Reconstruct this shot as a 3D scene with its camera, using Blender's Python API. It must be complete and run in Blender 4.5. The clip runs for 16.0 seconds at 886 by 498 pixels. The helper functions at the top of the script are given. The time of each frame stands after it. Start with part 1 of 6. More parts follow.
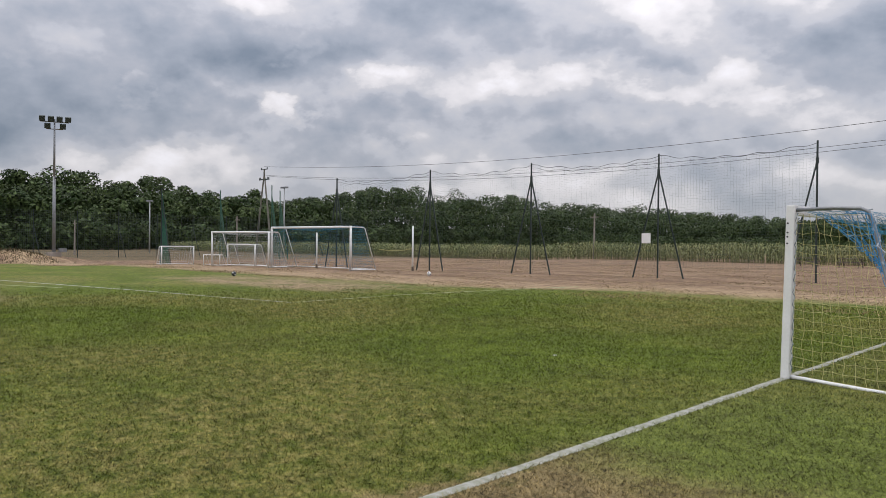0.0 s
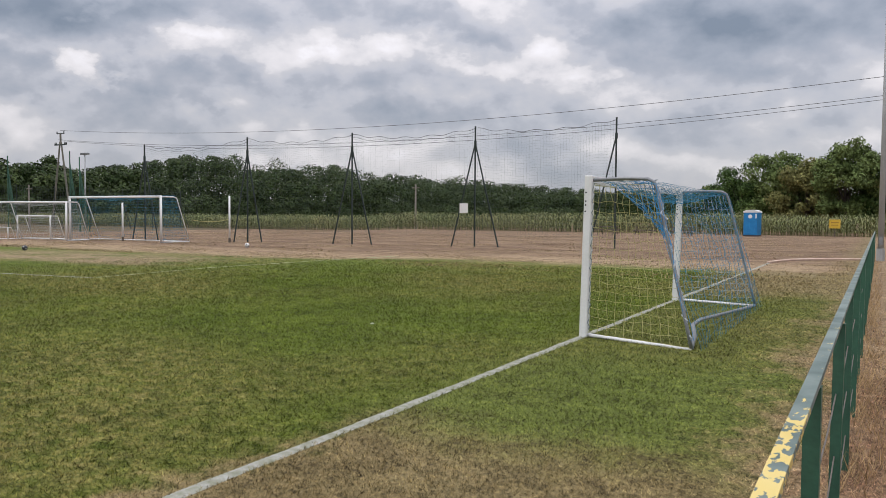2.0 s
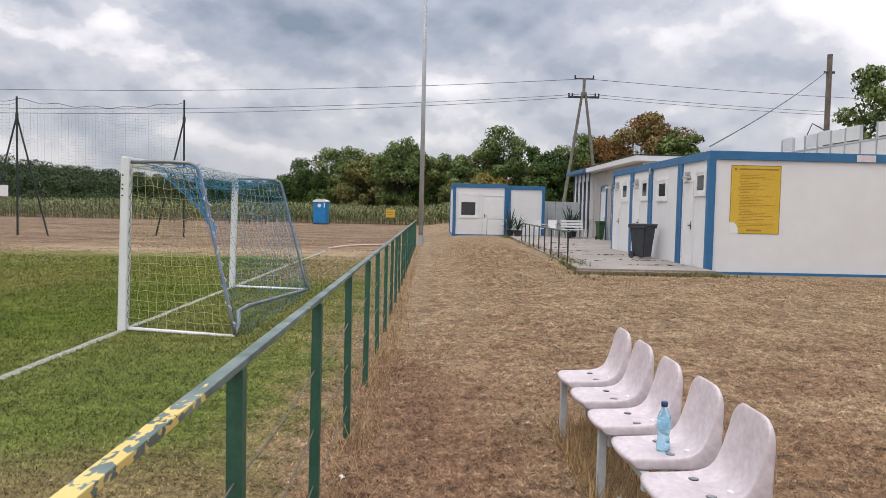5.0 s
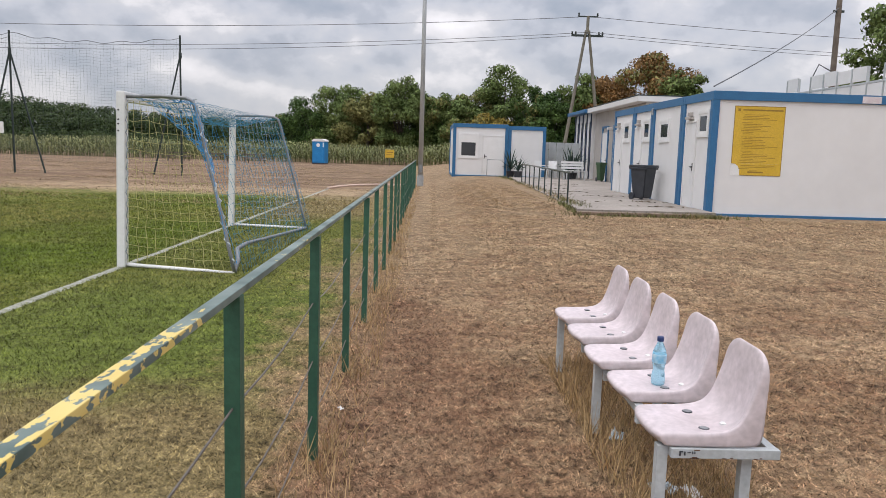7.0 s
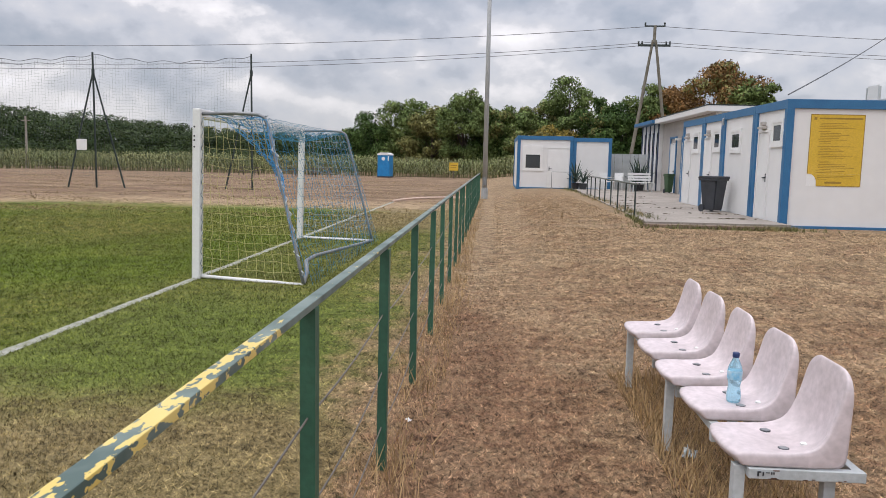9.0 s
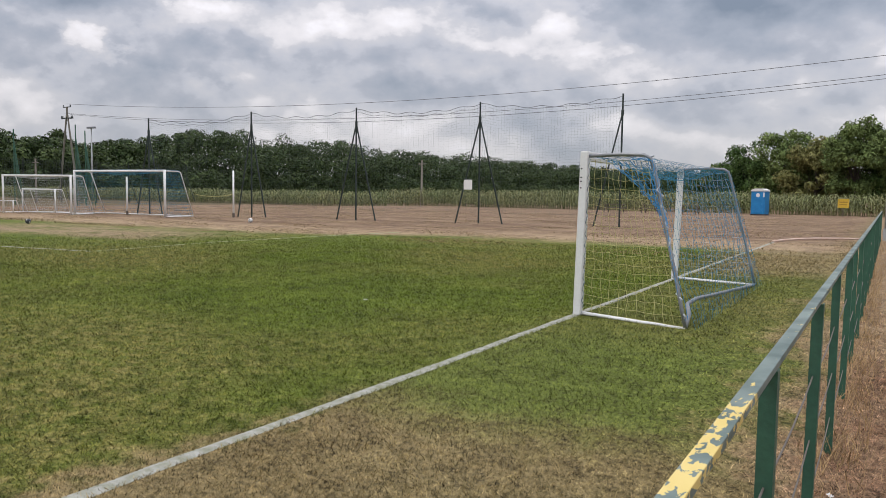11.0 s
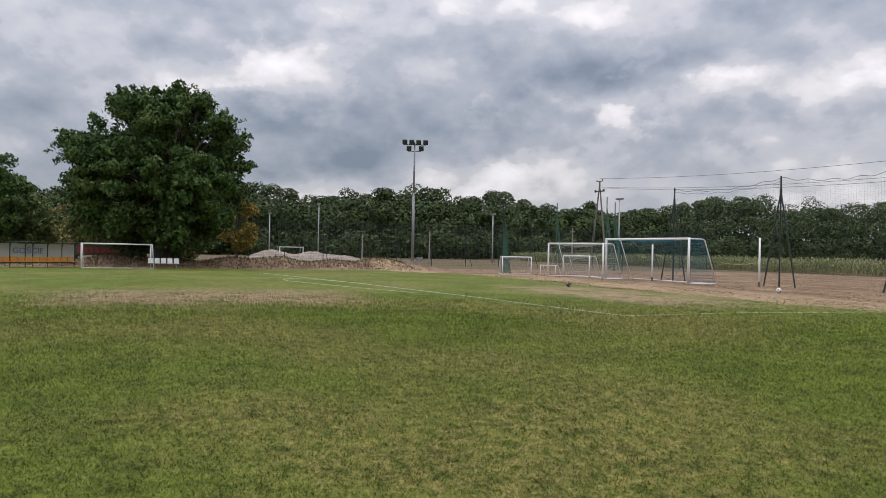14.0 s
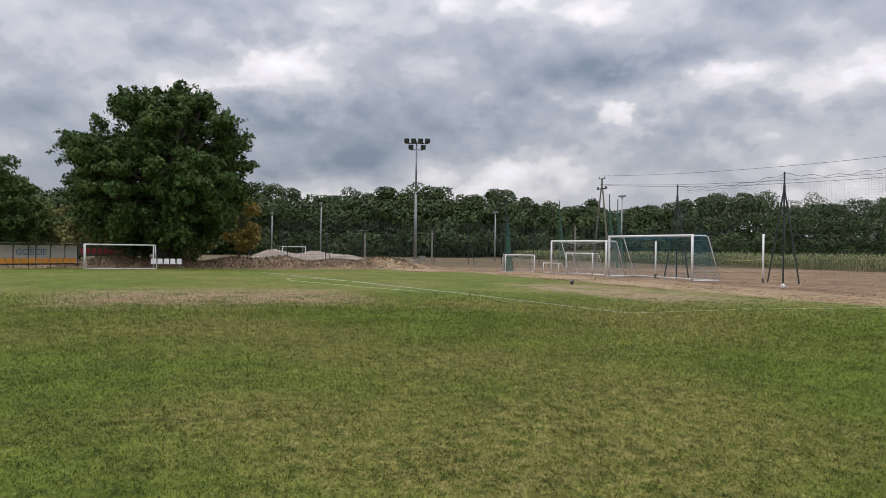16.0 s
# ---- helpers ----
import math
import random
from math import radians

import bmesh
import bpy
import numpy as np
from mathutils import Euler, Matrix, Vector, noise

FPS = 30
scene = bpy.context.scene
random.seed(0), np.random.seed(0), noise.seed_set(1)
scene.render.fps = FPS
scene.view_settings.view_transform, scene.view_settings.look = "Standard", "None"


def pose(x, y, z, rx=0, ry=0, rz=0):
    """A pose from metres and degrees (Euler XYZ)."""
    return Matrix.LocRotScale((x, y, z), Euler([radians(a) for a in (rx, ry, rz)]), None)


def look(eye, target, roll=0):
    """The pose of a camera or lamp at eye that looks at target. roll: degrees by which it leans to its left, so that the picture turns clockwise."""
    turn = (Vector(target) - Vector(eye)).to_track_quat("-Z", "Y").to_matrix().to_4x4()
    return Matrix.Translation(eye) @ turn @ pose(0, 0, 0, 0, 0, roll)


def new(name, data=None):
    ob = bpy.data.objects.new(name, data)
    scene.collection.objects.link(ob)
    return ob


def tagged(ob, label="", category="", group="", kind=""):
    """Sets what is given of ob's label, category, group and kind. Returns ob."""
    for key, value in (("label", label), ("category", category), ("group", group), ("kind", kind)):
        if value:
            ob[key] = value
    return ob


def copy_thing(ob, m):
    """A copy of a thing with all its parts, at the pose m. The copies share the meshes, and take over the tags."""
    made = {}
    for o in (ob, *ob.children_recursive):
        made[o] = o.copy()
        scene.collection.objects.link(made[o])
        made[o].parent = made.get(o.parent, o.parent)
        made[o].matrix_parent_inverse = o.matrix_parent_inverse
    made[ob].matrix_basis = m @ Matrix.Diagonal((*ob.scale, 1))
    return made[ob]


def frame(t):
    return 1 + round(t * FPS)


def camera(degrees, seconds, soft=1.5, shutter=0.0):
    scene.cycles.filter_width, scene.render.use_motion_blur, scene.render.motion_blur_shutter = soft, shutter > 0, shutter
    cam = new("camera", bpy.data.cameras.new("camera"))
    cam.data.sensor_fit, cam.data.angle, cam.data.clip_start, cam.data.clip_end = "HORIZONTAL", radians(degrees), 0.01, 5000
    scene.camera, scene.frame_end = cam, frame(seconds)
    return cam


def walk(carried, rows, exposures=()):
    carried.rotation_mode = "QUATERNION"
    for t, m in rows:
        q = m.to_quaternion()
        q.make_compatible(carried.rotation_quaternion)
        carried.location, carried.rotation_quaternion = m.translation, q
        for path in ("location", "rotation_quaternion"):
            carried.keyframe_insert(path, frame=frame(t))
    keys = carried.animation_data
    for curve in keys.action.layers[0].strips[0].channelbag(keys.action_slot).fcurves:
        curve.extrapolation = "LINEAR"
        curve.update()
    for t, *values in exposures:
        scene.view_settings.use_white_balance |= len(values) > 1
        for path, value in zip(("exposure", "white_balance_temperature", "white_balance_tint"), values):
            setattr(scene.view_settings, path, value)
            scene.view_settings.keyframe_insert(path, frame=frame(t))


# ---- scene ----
cam = camera(61.1, 16.0, soft=0.5)
PATH = [
    (0, (0.132, -0.151, 1.569), (-1.247, 1.297, 1.556), 0.6),
    (0.5, (0.121, -0.152, 1.569), (-1.233, 1.32, 1.543), 0.7),
    (1, (0.117, -0.147, 1.56), (-1.204, 1.355, 1.507), 1.0),
    (1.5, (0.135, -0.121, 1.547), (-1.083, 1.463, 1.46), 0.8),
    (2, (0.187, -0.054, 1.544), (-0.817, 1.673, 1.457), 0.4),
    (2.5, (0.283, 0.058, 1.558), (-0.454, 1.916, 1.501), 0.1),
    (3, (0.401, 0.134, 1.548), (-0.07, 2.077, 1.472), 0.0),
    (3.5, (0.507, 0.158, 1.542), (0.296, 2.145, 1.454), -0.4),
    (4, (0.539, 0.169, 1.539), (0.478, 2.167, 1.455), -0.2),
    (4.2, (0.542, 0.176, 1.539), (0.511, 2.174, 1.464), 0.2),
    (6.3, (0.572, 0.207, 1.498), (0.639, 2.196, 1.292), 1.6),
    (6.5, (0.567, 0.208, 1.497), (0.63, 2.195, 1.276), 1.7),
    (7, (0.562, 0.213, 1.491), (0.607, 2.196, 1.233), 1.7),
    (7.5, (0.563, 0.219, 1.487), (0.594, 2.198, 1.201), 1.2),
    (8, (0.567, 0.222, 1.488), (0.602, 2.201, 1.205), 1.0),
    (8.5, (0.564, 0.214, 1.49), (0.588, 2.196, 1.223), 1.2),
    (9, (0.539, 0.202, 1.493), (0.414, 2.185, 1.264), 1.2),
    (9.2, (0.522, 0.203, 1.495), (0.267, 2.176, 1.294), 0.3),
    (9.5, (0.491, 0.209, 1.497), (-0.011, 2.135, 1.297), 0.6),
    (9.7, (0.469, 0.203, 1.499), (-0.184, 2.083, 1.305), 0.6),
    (11.8, (0.166, 0.113, 1.56), (-1.022, 1.718, 1.459), 0.6),
    (12, (0.134, 0.127, 1.565), (-1.136, 1.67, 1.479), 0.5),
    (12.5, (0.037, 0.059, 1.551), (-1.462, 1.381, 1.485), 0.6),
    (12.9, (-0.011, 0.033, 1.555), (-1.691, 1.119, 1.532), 0.3),
    (13, (-0.024, 0.029, 1.55), (-1.738, 1.059, 1.514), 1.1),
    (13.1, (-0.033, 0.028, 1.547), (-1.78, 1.002, 1.513), 1.0),
    (13.5, (-0.06, 0.022, 1.56), (-1.89, 0.829, 1.557), 1.0),
    (14, (-0.05, -0.016, 1.573), (-1.914, 0.709, 1.577), 1.2),
    (14.5, (-0.083, -0.023, 1.572), (-1.958, 0.673, 1.593), 1.1),
    (15, (-0.089, -0.024, 1.574), (-1.972, 0.648, 1.606), 0.9),
    (15.5, (-0.095, -0.027, 1.573), (-1.973, 0.661, 1.587), 1.0),
    (16, (-0.105, -0.02, 1.568), (-1.971, 0.699, 1.568), 0.8),
]
walk(cam, [(t, look(eye, target, roll)) for t, eye, target, roll in PATH],
     exposures=[(0.0, -0.14), (2.0, -0.11), (3.5, -0.06), (4.2, 0.03), (6.3, 0.06), (9.0, 0.09), (9.7, 0.02), (11.8, -0.08), (13.0, -0.11), (16.0, -0.11)])

# ---- world and light ----
world = bpy.data.worlds.new("overcast_sky")
scene.world = world
world.use_nodes = True
wn, wl = world.node_tree.nodes, world.node_tree.links
wn.clear()


def wnode(kind, **kw):
    n = wn.new(kind)
    for k, v in kw.items():
        n.inputs[k].default_value = v
    return n


def wmath(op, a, b=None, clamp=False):
    n = wn.new("ShaderNodeMath")
    n.operation, n.use_clamp = op, clamp
    for i, v in enumerate((a, b)):
        if v is None:
            continue
        if isinstance(v, (int, float)):
            n.inputs[i].default_value = v
        else:
            wl.new(v, n.inputs[i])
    return n.outputs[0]


coords = wn.new("ShaderNodeTexCoord")
split = wn.new("ShaderNodeSeparateXYZ")
wl.new(coords.outputs["Generated"], split.inputs[0])
up = wmath("MAXIMUM", split.outputs[2], 0.0)
plane = wn.new("ShaderNodeCombineXYZ")
wl.new(split.outputs[0], plane.inputs[0])
wl.new(split.outputs[1], plane.inputs[1])
wl.new(wmath("MULTIPLY", split.outputs[2], 1.6), plane.inputs[2])


def cloud_noise(scale, detail, rough, distort, shift):
    mp = wn.new("ShaderNodeMapping")
    mp.inputs["Location"].default_value = shift
    wl.new(plane.outputs[0], mp.inputs[0])
    n = wn.new("ShaderNodeTexNoise")
    n.inputs["Scale"].default_value, n.inputs["Detail"].default_value = scale, detail
    n.inputs["Roughness"].default_value, n.inputs["Distortion"].default_value = rough, distort
    wl.new(mp.outputs[0], n.inputs["Vector"])
    return n.outputs[0]


big = cloud_noise(2.4, 2.0, 0.5, 0.0, (0.35, 0.1, 0.2))
mid = cloud_noise(4.6, 12.0, 0.50, 0.0, (0.0, 0.4, 0.0))
# the same lumps a little higher up: the difference lights their upper edges
above = cloud_noise(4.6, 12.0, 0.50, 0.0, (0.008, 0.4, 0.035))
relief = wmath("MULTIPLY", wmath("SUBTRACT", mid, above), 0.9)
cover = wmath("ADD", wmath("ADD", wmath("MULTIPLY", big, 0.58), wmath("MULTIPLY", mid, 0.42)), relief)
cover = wmath("ADD", 0.5, wmath("MULTIPLY", wmath("SUBTRACT", cover, 0.5), 0.62))
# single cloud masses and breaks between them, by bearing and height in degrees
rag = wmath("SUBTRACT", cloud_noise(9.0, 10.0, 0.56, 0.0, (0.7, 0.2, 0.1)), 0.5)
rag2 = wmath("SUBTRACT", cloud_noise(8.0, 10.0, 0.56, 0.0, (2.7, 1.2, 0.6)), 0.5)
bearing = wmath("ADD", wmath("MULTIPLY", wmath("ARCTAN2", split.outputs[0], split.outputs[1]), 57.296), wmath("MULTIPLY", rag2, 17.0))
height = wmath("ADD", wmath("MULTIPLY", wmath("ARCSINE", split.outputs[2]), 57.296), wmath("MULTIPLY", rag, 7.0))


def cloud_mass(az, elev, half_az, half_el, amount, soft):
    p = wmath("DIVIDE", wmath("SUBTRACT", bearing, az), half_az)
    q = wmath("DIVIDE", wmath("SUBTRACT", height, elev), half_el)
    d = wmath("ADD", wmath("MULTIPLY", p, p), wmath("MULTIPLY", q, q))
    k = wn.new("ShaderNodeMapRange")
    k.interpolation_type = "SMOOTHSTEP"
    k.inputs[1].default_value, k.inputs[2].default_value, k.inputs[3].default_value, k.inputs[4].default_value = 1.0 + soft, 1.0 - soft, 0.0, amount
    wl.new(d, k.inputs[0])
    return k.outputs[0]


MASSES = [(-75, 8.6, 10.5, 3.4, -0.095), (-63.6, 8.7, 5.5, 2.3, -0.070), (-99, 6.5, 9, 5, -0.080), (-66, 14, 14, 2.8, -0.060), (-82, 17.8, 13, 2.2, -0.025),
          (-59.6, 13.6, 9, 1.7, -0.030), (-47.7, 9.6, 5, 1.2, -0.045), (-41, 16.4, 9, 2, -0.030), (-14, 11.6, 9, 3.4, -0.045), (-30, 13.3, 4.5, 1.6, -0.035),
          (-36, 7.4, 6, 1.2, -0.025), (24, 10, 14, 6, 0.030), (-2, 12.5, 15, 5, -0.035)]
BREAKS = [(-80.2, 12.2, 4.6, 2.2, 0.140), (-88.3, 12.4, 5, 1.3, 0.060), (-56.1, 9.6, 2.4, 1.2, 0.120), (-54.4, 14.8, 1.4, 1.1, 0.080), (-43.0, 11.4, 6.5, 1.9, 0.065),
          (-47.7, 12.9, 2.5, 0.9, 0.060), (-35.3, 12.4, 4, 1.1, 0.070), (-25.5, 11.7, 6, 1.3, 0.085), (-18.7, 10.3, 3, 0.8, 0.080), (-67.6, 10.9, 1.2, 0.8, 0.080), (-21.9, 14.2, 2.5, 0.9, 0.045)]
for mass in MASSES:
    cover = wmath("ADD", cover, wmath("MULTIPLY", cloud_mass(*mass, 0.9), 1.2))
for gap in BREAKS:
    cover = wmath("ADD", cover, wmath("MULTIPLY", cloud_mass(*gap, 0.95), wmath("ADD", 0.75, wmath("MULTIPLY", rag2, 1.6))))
ramp = wn.new("ShaderNodeValToRGB")
el = ramp.color_ramp.elements
el[0].position, el[0].color = 0.32, (0.21, 0.25, 0.32, 1)
el[1].position, el[1].color = 0.635, (0.97, 0.945, 1.0, 1)
for pos, col in ((0.415, (0.365, 0.395, 0.468, 1)), (0.463, (0.45, 0.465, 0.53, 1)), (0.485, (0.525, 0.535, 0.598, 1)), (0.528, (0.60, 0.595, 0.64, 1)), (0.551, (0.73, 0.71, 0.745, 1)), (0.582, (0.82, 0.79, 0.82, 1))):
    e = el.new(pos)
    e.color = col
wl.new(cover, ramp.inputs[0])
# near the horizon the layer turns into one pale veil
veil = wn.new("ShaderNodeMixRGB")
veil.inputs[2].default_value = (0.555, 0.555, 0.595, 1)
wl.new(wmath("SUBTRACT", 0.50, wmath("MULTIPLY", up, 5.5), True), veil.inputs[0])
wl.new(ramp.outputs[0], veil.inputs[1])
# an overcast sky is brighter overhead than at the horizon
grade = wn.new("ShaderNodeMixRGB")
grade.blend_type = "MULTIPLY"
grade.inputs[0].default_value = 1
gain = wmath("ADD", 0.90, wmath("MULTIPLY", wmath("POWER", up, 1.6), 2.2))
wl.new(veil.outputs[0], grade.inputs[1])
wl.new(gain, grade.inputs[2])
sky = wn.new("ShaderNodeTexSky")
sky.sky_type, sky.sun_disc = "NISHITA", False
sky.sun_elevation, sky.sun_rotation = radians(48), radians(200)
back_clouds = wn.new("ShaderNodeBackground")
back_clouds.inputs[1].default_value = 1.0
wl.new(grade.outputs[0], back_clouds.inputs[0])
back_sky = wn.new("ShaderNodeBackground")
back_sky.inputs[1].default_value = 0.01
wl.new(sky.outputs[0], back_sky.inputs[0])
both = wn.new("ShaderNodeAddShader")
wl.new(back_clouds.outputs[0], both.inputs[0])
wl.new(back_sky.outputs[0], both.inputs[1])
out = wn.new("ShaderNodeOutputWorld")
wl.new(both.outputs[0], out.inputs[0])

sun = new("sun", bpy.data.lights.new("sun", "SUN"))
sun.data.energy, sun.data.angle, sun.data.color = 1.1, radians(28), (1.0, 0.96, 0.90)
sun.matrix_basis = look((0, 0, 50), (20, 18, 0))


# ---- materials ----
def material(name):
    m = bpy.data.materials.new(name)
    m.use_nodes = True
    nt = m.node_tree
    return m, nt.nodes, nt.links, nt.nodes["Principled BSDF"]


def surf(name, c1, c2, scale=3.0, rough=0.6, bump=0.15, metal=0.0, fine=40.0, detail=5.0, vary=0.0, island=0.0, spec=0.5, grain=0.12):
    """A surface with two scales of variation, at real-world size."""
    m, n, l, b = material(name)
    tc = n.new("ShaderNodeTexCoord")
    a = n.new("ShaderNodeTexNoise")
    a.inputs["Scale"].default_value, a.inputs["Detail"].default_value = scale, detail
    f = n.new("ShaderNodeTexNoise")
    f.inputs["Scale"].default_value, f.inputs["Detail"].default_value = fine, 3
    l.new(tc.outputs["Object"], a.inputs["Vector"])
    l.new(tc.outputs["Object"], f.inputs["Vector"])
    mp = n.new("ShaderNodeMapRange")
    mp.inputs[1].default_value, mp.inputs[2].default_value = 0.3, 0.7
    l.new(a.outputs[0], mp.inputs[0])
    mix = n.new("ShaderNodeMixRGB")
    mix.inputs[1].default_value, mix.inputs[2].default_value = (*c1, 1), (*c2, 1)
    l.new(mp.outputs[0], mix.inputs[0])
    hs = n.new("ShaderNodeHueSaturation")
    l.new(mix.outputs[0], hs.inputs["Color"])
    v = n.new("ShaderNodeMapRange")
    v.inputs[1].default_value, v.inputs[2].default_value = 0.25, 0.75
    v.inputs[3].default_value, v.inputs[4].default_value = 1 - grain, 1 + grain
    l.new(f.outputs[0], v.inputs[0])
    last = v.outputs[0]
    for amount, node, socket in ((vary, "ShaderNodeObjectInfo", "Random"), (island, "ShaderNodeNewGeometry", "Random Per Island")):
        if amount:
            o = n.new(node)
            r = n.new("ShaderNodeMapRange")
            r.inputs[3].default_value, r.inputs[4].default_value = 1 - amount, 1 + amount
            l.new(o.outputs[socket], r.inputs[0])
            mu = n.new("ShaderNodeMath")
            mu.operation = "MULTIPLY"
            l.new(last, mu.inputs[0])
            l.new(r.outputs[0], mu.inputs[1])
            last = mu.outputs[0]
    l.new(last, hs.inputs["Value"])
    l.new(hs.outputs[0], b.inputs["Base Color"])
    b.inputs["Roughness"].default_value, b.inputs["Metallic"].default_value = rough, metal
    b.inputs["Specular IOR Level"].default_value = spec
    if bump:
        bp = n.new("ShaderNodeBump")
        bp.inputs["Strength"].default_value, bp.inputs["Distance"].default_value = bump, 0.01
        l.new(f.outputs[0], bp.inputs["Height"])
        l.new(bp.outputs[0], b.inputs["Normal"])
    return m


def turf_colour():
    """Colour of the turf over the plan: green pitch, dry straw beside it, bare earth past it."""
    g = bpy.data.node_groups.new("turf_colour", "ShaderNodeTree")
    g.interface.new_socket("Color", in_out="OUTPUT", socket_type="NodeSocketColor")
    g.interface.new_socket("Fine", in_out="OUTPUT", socket_type="NodeSocketFloat")
    n, l = g.nodes, g.links
    geo = n.new("ShaderNodeNewGeometry")
    sp = n.new("ShaderNodeSeparateXYZ")
    l.new(geo.outputs["Position"], sp.inputs[0])
    X, Y = sp.outputs[0], sp.outputs[1]

    def m(op, a, b=None, clamp=False):
        k = n.new("ShaderNodeMath")
        k.operation, k.use_clamp = op, clamp
        for i, v in enumerate((a, b)):
            if v is None:
                continue
            if isinstance(v, (int, float)):
                k.inputs[i].default_value = v
            else:
                l.new(v, k.inputs[i])
        return k.outputs[0]

    def step(v, a, b):
        k = n.new("ShaderNodeMapRange")
        k.interpolation_type = "SMOOTHSTEP"
        k.inputs[1].default_value, k.inputs[2].default_value = a, b
        l.new(v, k.inputs[0])
        return k.outputs[0]

    def nz(scale, detail=4.0, rough=0.55, stretch=None):
        k = n.new("ShaderNodeTexNoise")
        k.inputs["Scale"].default_value, k.inputs["Detail"].default_value, k.inputs["Roughness"].default_value = scale, detail, rough
        if stretch:
            mp = n.new("ShaderNodeMapping")
            mp.inputs["Scale"].default_value = stretch
            l.new(geo.outputs["Position"], mp.inputs[0])
            l.new(mp.outputs[0], k.inputs["Vector"])
        else:
            l.new(geo.outputs["Position"], k.inputs["Vector"])
        return k.outputs[0]

    def mix(f, a, b):
        k = n.new("ShaderNodeMixRGB")
        l.new(f, k.inputs[0])
        for i, v in ((1, a), (2, b)):
            if isinstance(v, tuple):
                k.inputs[i].default_value = (*v, 1)
            else:
                l.new(v, k.inputs[i])
        return k.outputs[0]

    large, medium, small, tiny = nz(0.16, 3), nz(0.75, 4), nz(6.0, 5, 0.7), nz(85.0, 3, 0.75)
    wob = m("ADD", m("MULTIPLY", m("SUBTRACT", medium, 0.5), 3.0), m("MULTIPLY", m("SUBTRACT", small, 0.5), 1.6))
    green = mix(step(medium, 0.38, 0.66), (0.082, 0.112, 0.013), (0.116, 0.150, 0.020))
    green = mix(m("MULTIPLY", step(large, 0.40, 0.66), step(small, 0.30, 0.70)), green, (0.196, 0.168, 0.056))
    green = mix(m("MULTIPLY", step(small, 0.56, 0.75), 0.25), green, (0.19, 0.165, 0.085))
    straw = mix(step(medium, 0.35, 0.65), (0.222, 0.140, 0.080), (0.310, 0.216, 0.130))
    straw = mix(m("MULTIPLY", step(m("ADD", Y, wob), 5.5, 12.0), 0.55), straw, (0.315, 0.236, 0.142))
    straw = mix(m("MULTIPLY", step(nz(1.9, 5, 0.7), 0.50, 0.66), 0.6), straw, (0.165, 0.088, 0.052))
    straw = mix(m("MULTIPLY", step(small, 0.50, 0.72), 0.7), straw, (0.150, 0.082, 0.046))
    tuft = nz(11.0, 5, 0.75, (1.0, 0.7, 1.0))
    straw = mix(m("MULTIPLY", step(tuft, 0.50, 0.60), 0.6), straw, (0.125, 0.074, 0.044))
    straw = mix(m("MULTIPLY", step(tuft, 0.46, 0.38), 0.5), straw, (0.40, 0.30, 0.18))
    straw = mix(m("MULTIPLY", step(m("ADD", X, m("MULTIPLY", wob, 0.2)), 0.0, -0.4), 0.6), straw, (0.225, 0.176, 0.086))
    # a trodden reddish band beside the railing
    band = m("MULTIPLY", m("MULTIPLY", step(m("ADD", X, m("MULTIPLY", wob, 0.25)), -0.1, 0.15), step(m("ADD", X, m("MULTIPLY", wob, 0.4)), 1.3, 0.6)), step(m("ADD", Y, wob), 10.0, 6.0))
    straw = mix(m("MULTIPLY", band, 0.36), straw, (0.155, 0.078, 0.048))
    earth = mix(step(nz(0.5, 5, 0.6, (0.35, 1.0, 1.0)), 0.38, 0.62), (0.160, 0.100, 0.062), (0.225, 0.150, 0.096))
    earth = mix(m("MULTIPLY", step(nz(0.9, 6, 0.7, (0.25, 1.3, 1.0)), 0.47, 0.60), 0.9), earth, (0.30, 0.215, 0.132))
    earth = mix(m("MULTIPLY", step(nz(1.5, 6, 0.75, (0.22, 1.3, 1.0)), 0.52, 0.60), 0.85), earth, (0.105, 0.066, 0.042))
    dry = step(m("ADD", X, m("MULTIPLY", wob, 0.7)), -1.1, 0.0)
    # the worn margin outside the touchline
    margin = m("MULTIPLY", step(m("ADD", X, m("MULTIPLY", wob, 0.5)), -3.5, -3.0), m("ADD", 0.16, m("MULTIPLY", step(m("ADD", Y, m("MULTIPLY", wob, 0.5)), 5.4, 3.9), 0.66)))
    far_margin = m("MULTIPLY", step(m("ADD", X, wob), -4.5, -2.2), step(m("ADD", Y, wob), 14.0, 18.0))
    dry = m("MAXIMUM", m("MAXIMUM", dry, margin), m("MULTIPLY", far_margin, 0.8))
    # lusher grass beside the near goal
    lush = m("MULTIPLY", m("MULTIPLY", step(m("ADD", X, wob), -3.6, -2.8), step(m("ADD", X, wob), -0.2, -1.0)), m("MULTIPLY", step(m("ADD", Y, wob), 4.4, 5.2), step(m("ADD", Y, wob), 9.0, 7.2)))
    green = mix(m("MULTIPLY", lush, 0.6), green, (0.098, 0.150, 0.022))
    base = mix(dry, green, straw)
    # trodden patches on the pitch
    patch = m("MULTIPLY", m("MULTIPLY", step(X, -30.0, -25.5), step(X, -19.0, -23.0)), m("MULTIPLY", step(Y, -4.0, -1.0), step(Y, 7.5, 4.5)))
    patch2 = m("MULTIPLY", m("MULTIPLY", step(X, -34.0, -28.0), step(X, -17.0, -21.0)), m("MULTIPLY", step(Y, 13.6, 15.4), step(Y, 21.0, 17.0)))
    patches = m("MULTIPLY", m("MAXIMUM", patch, patch2), step(m("ADD", m("MULTIPLY", small, 0.5), m("MULTIPLY", medium, 0.5)), 0.38, 0.55))
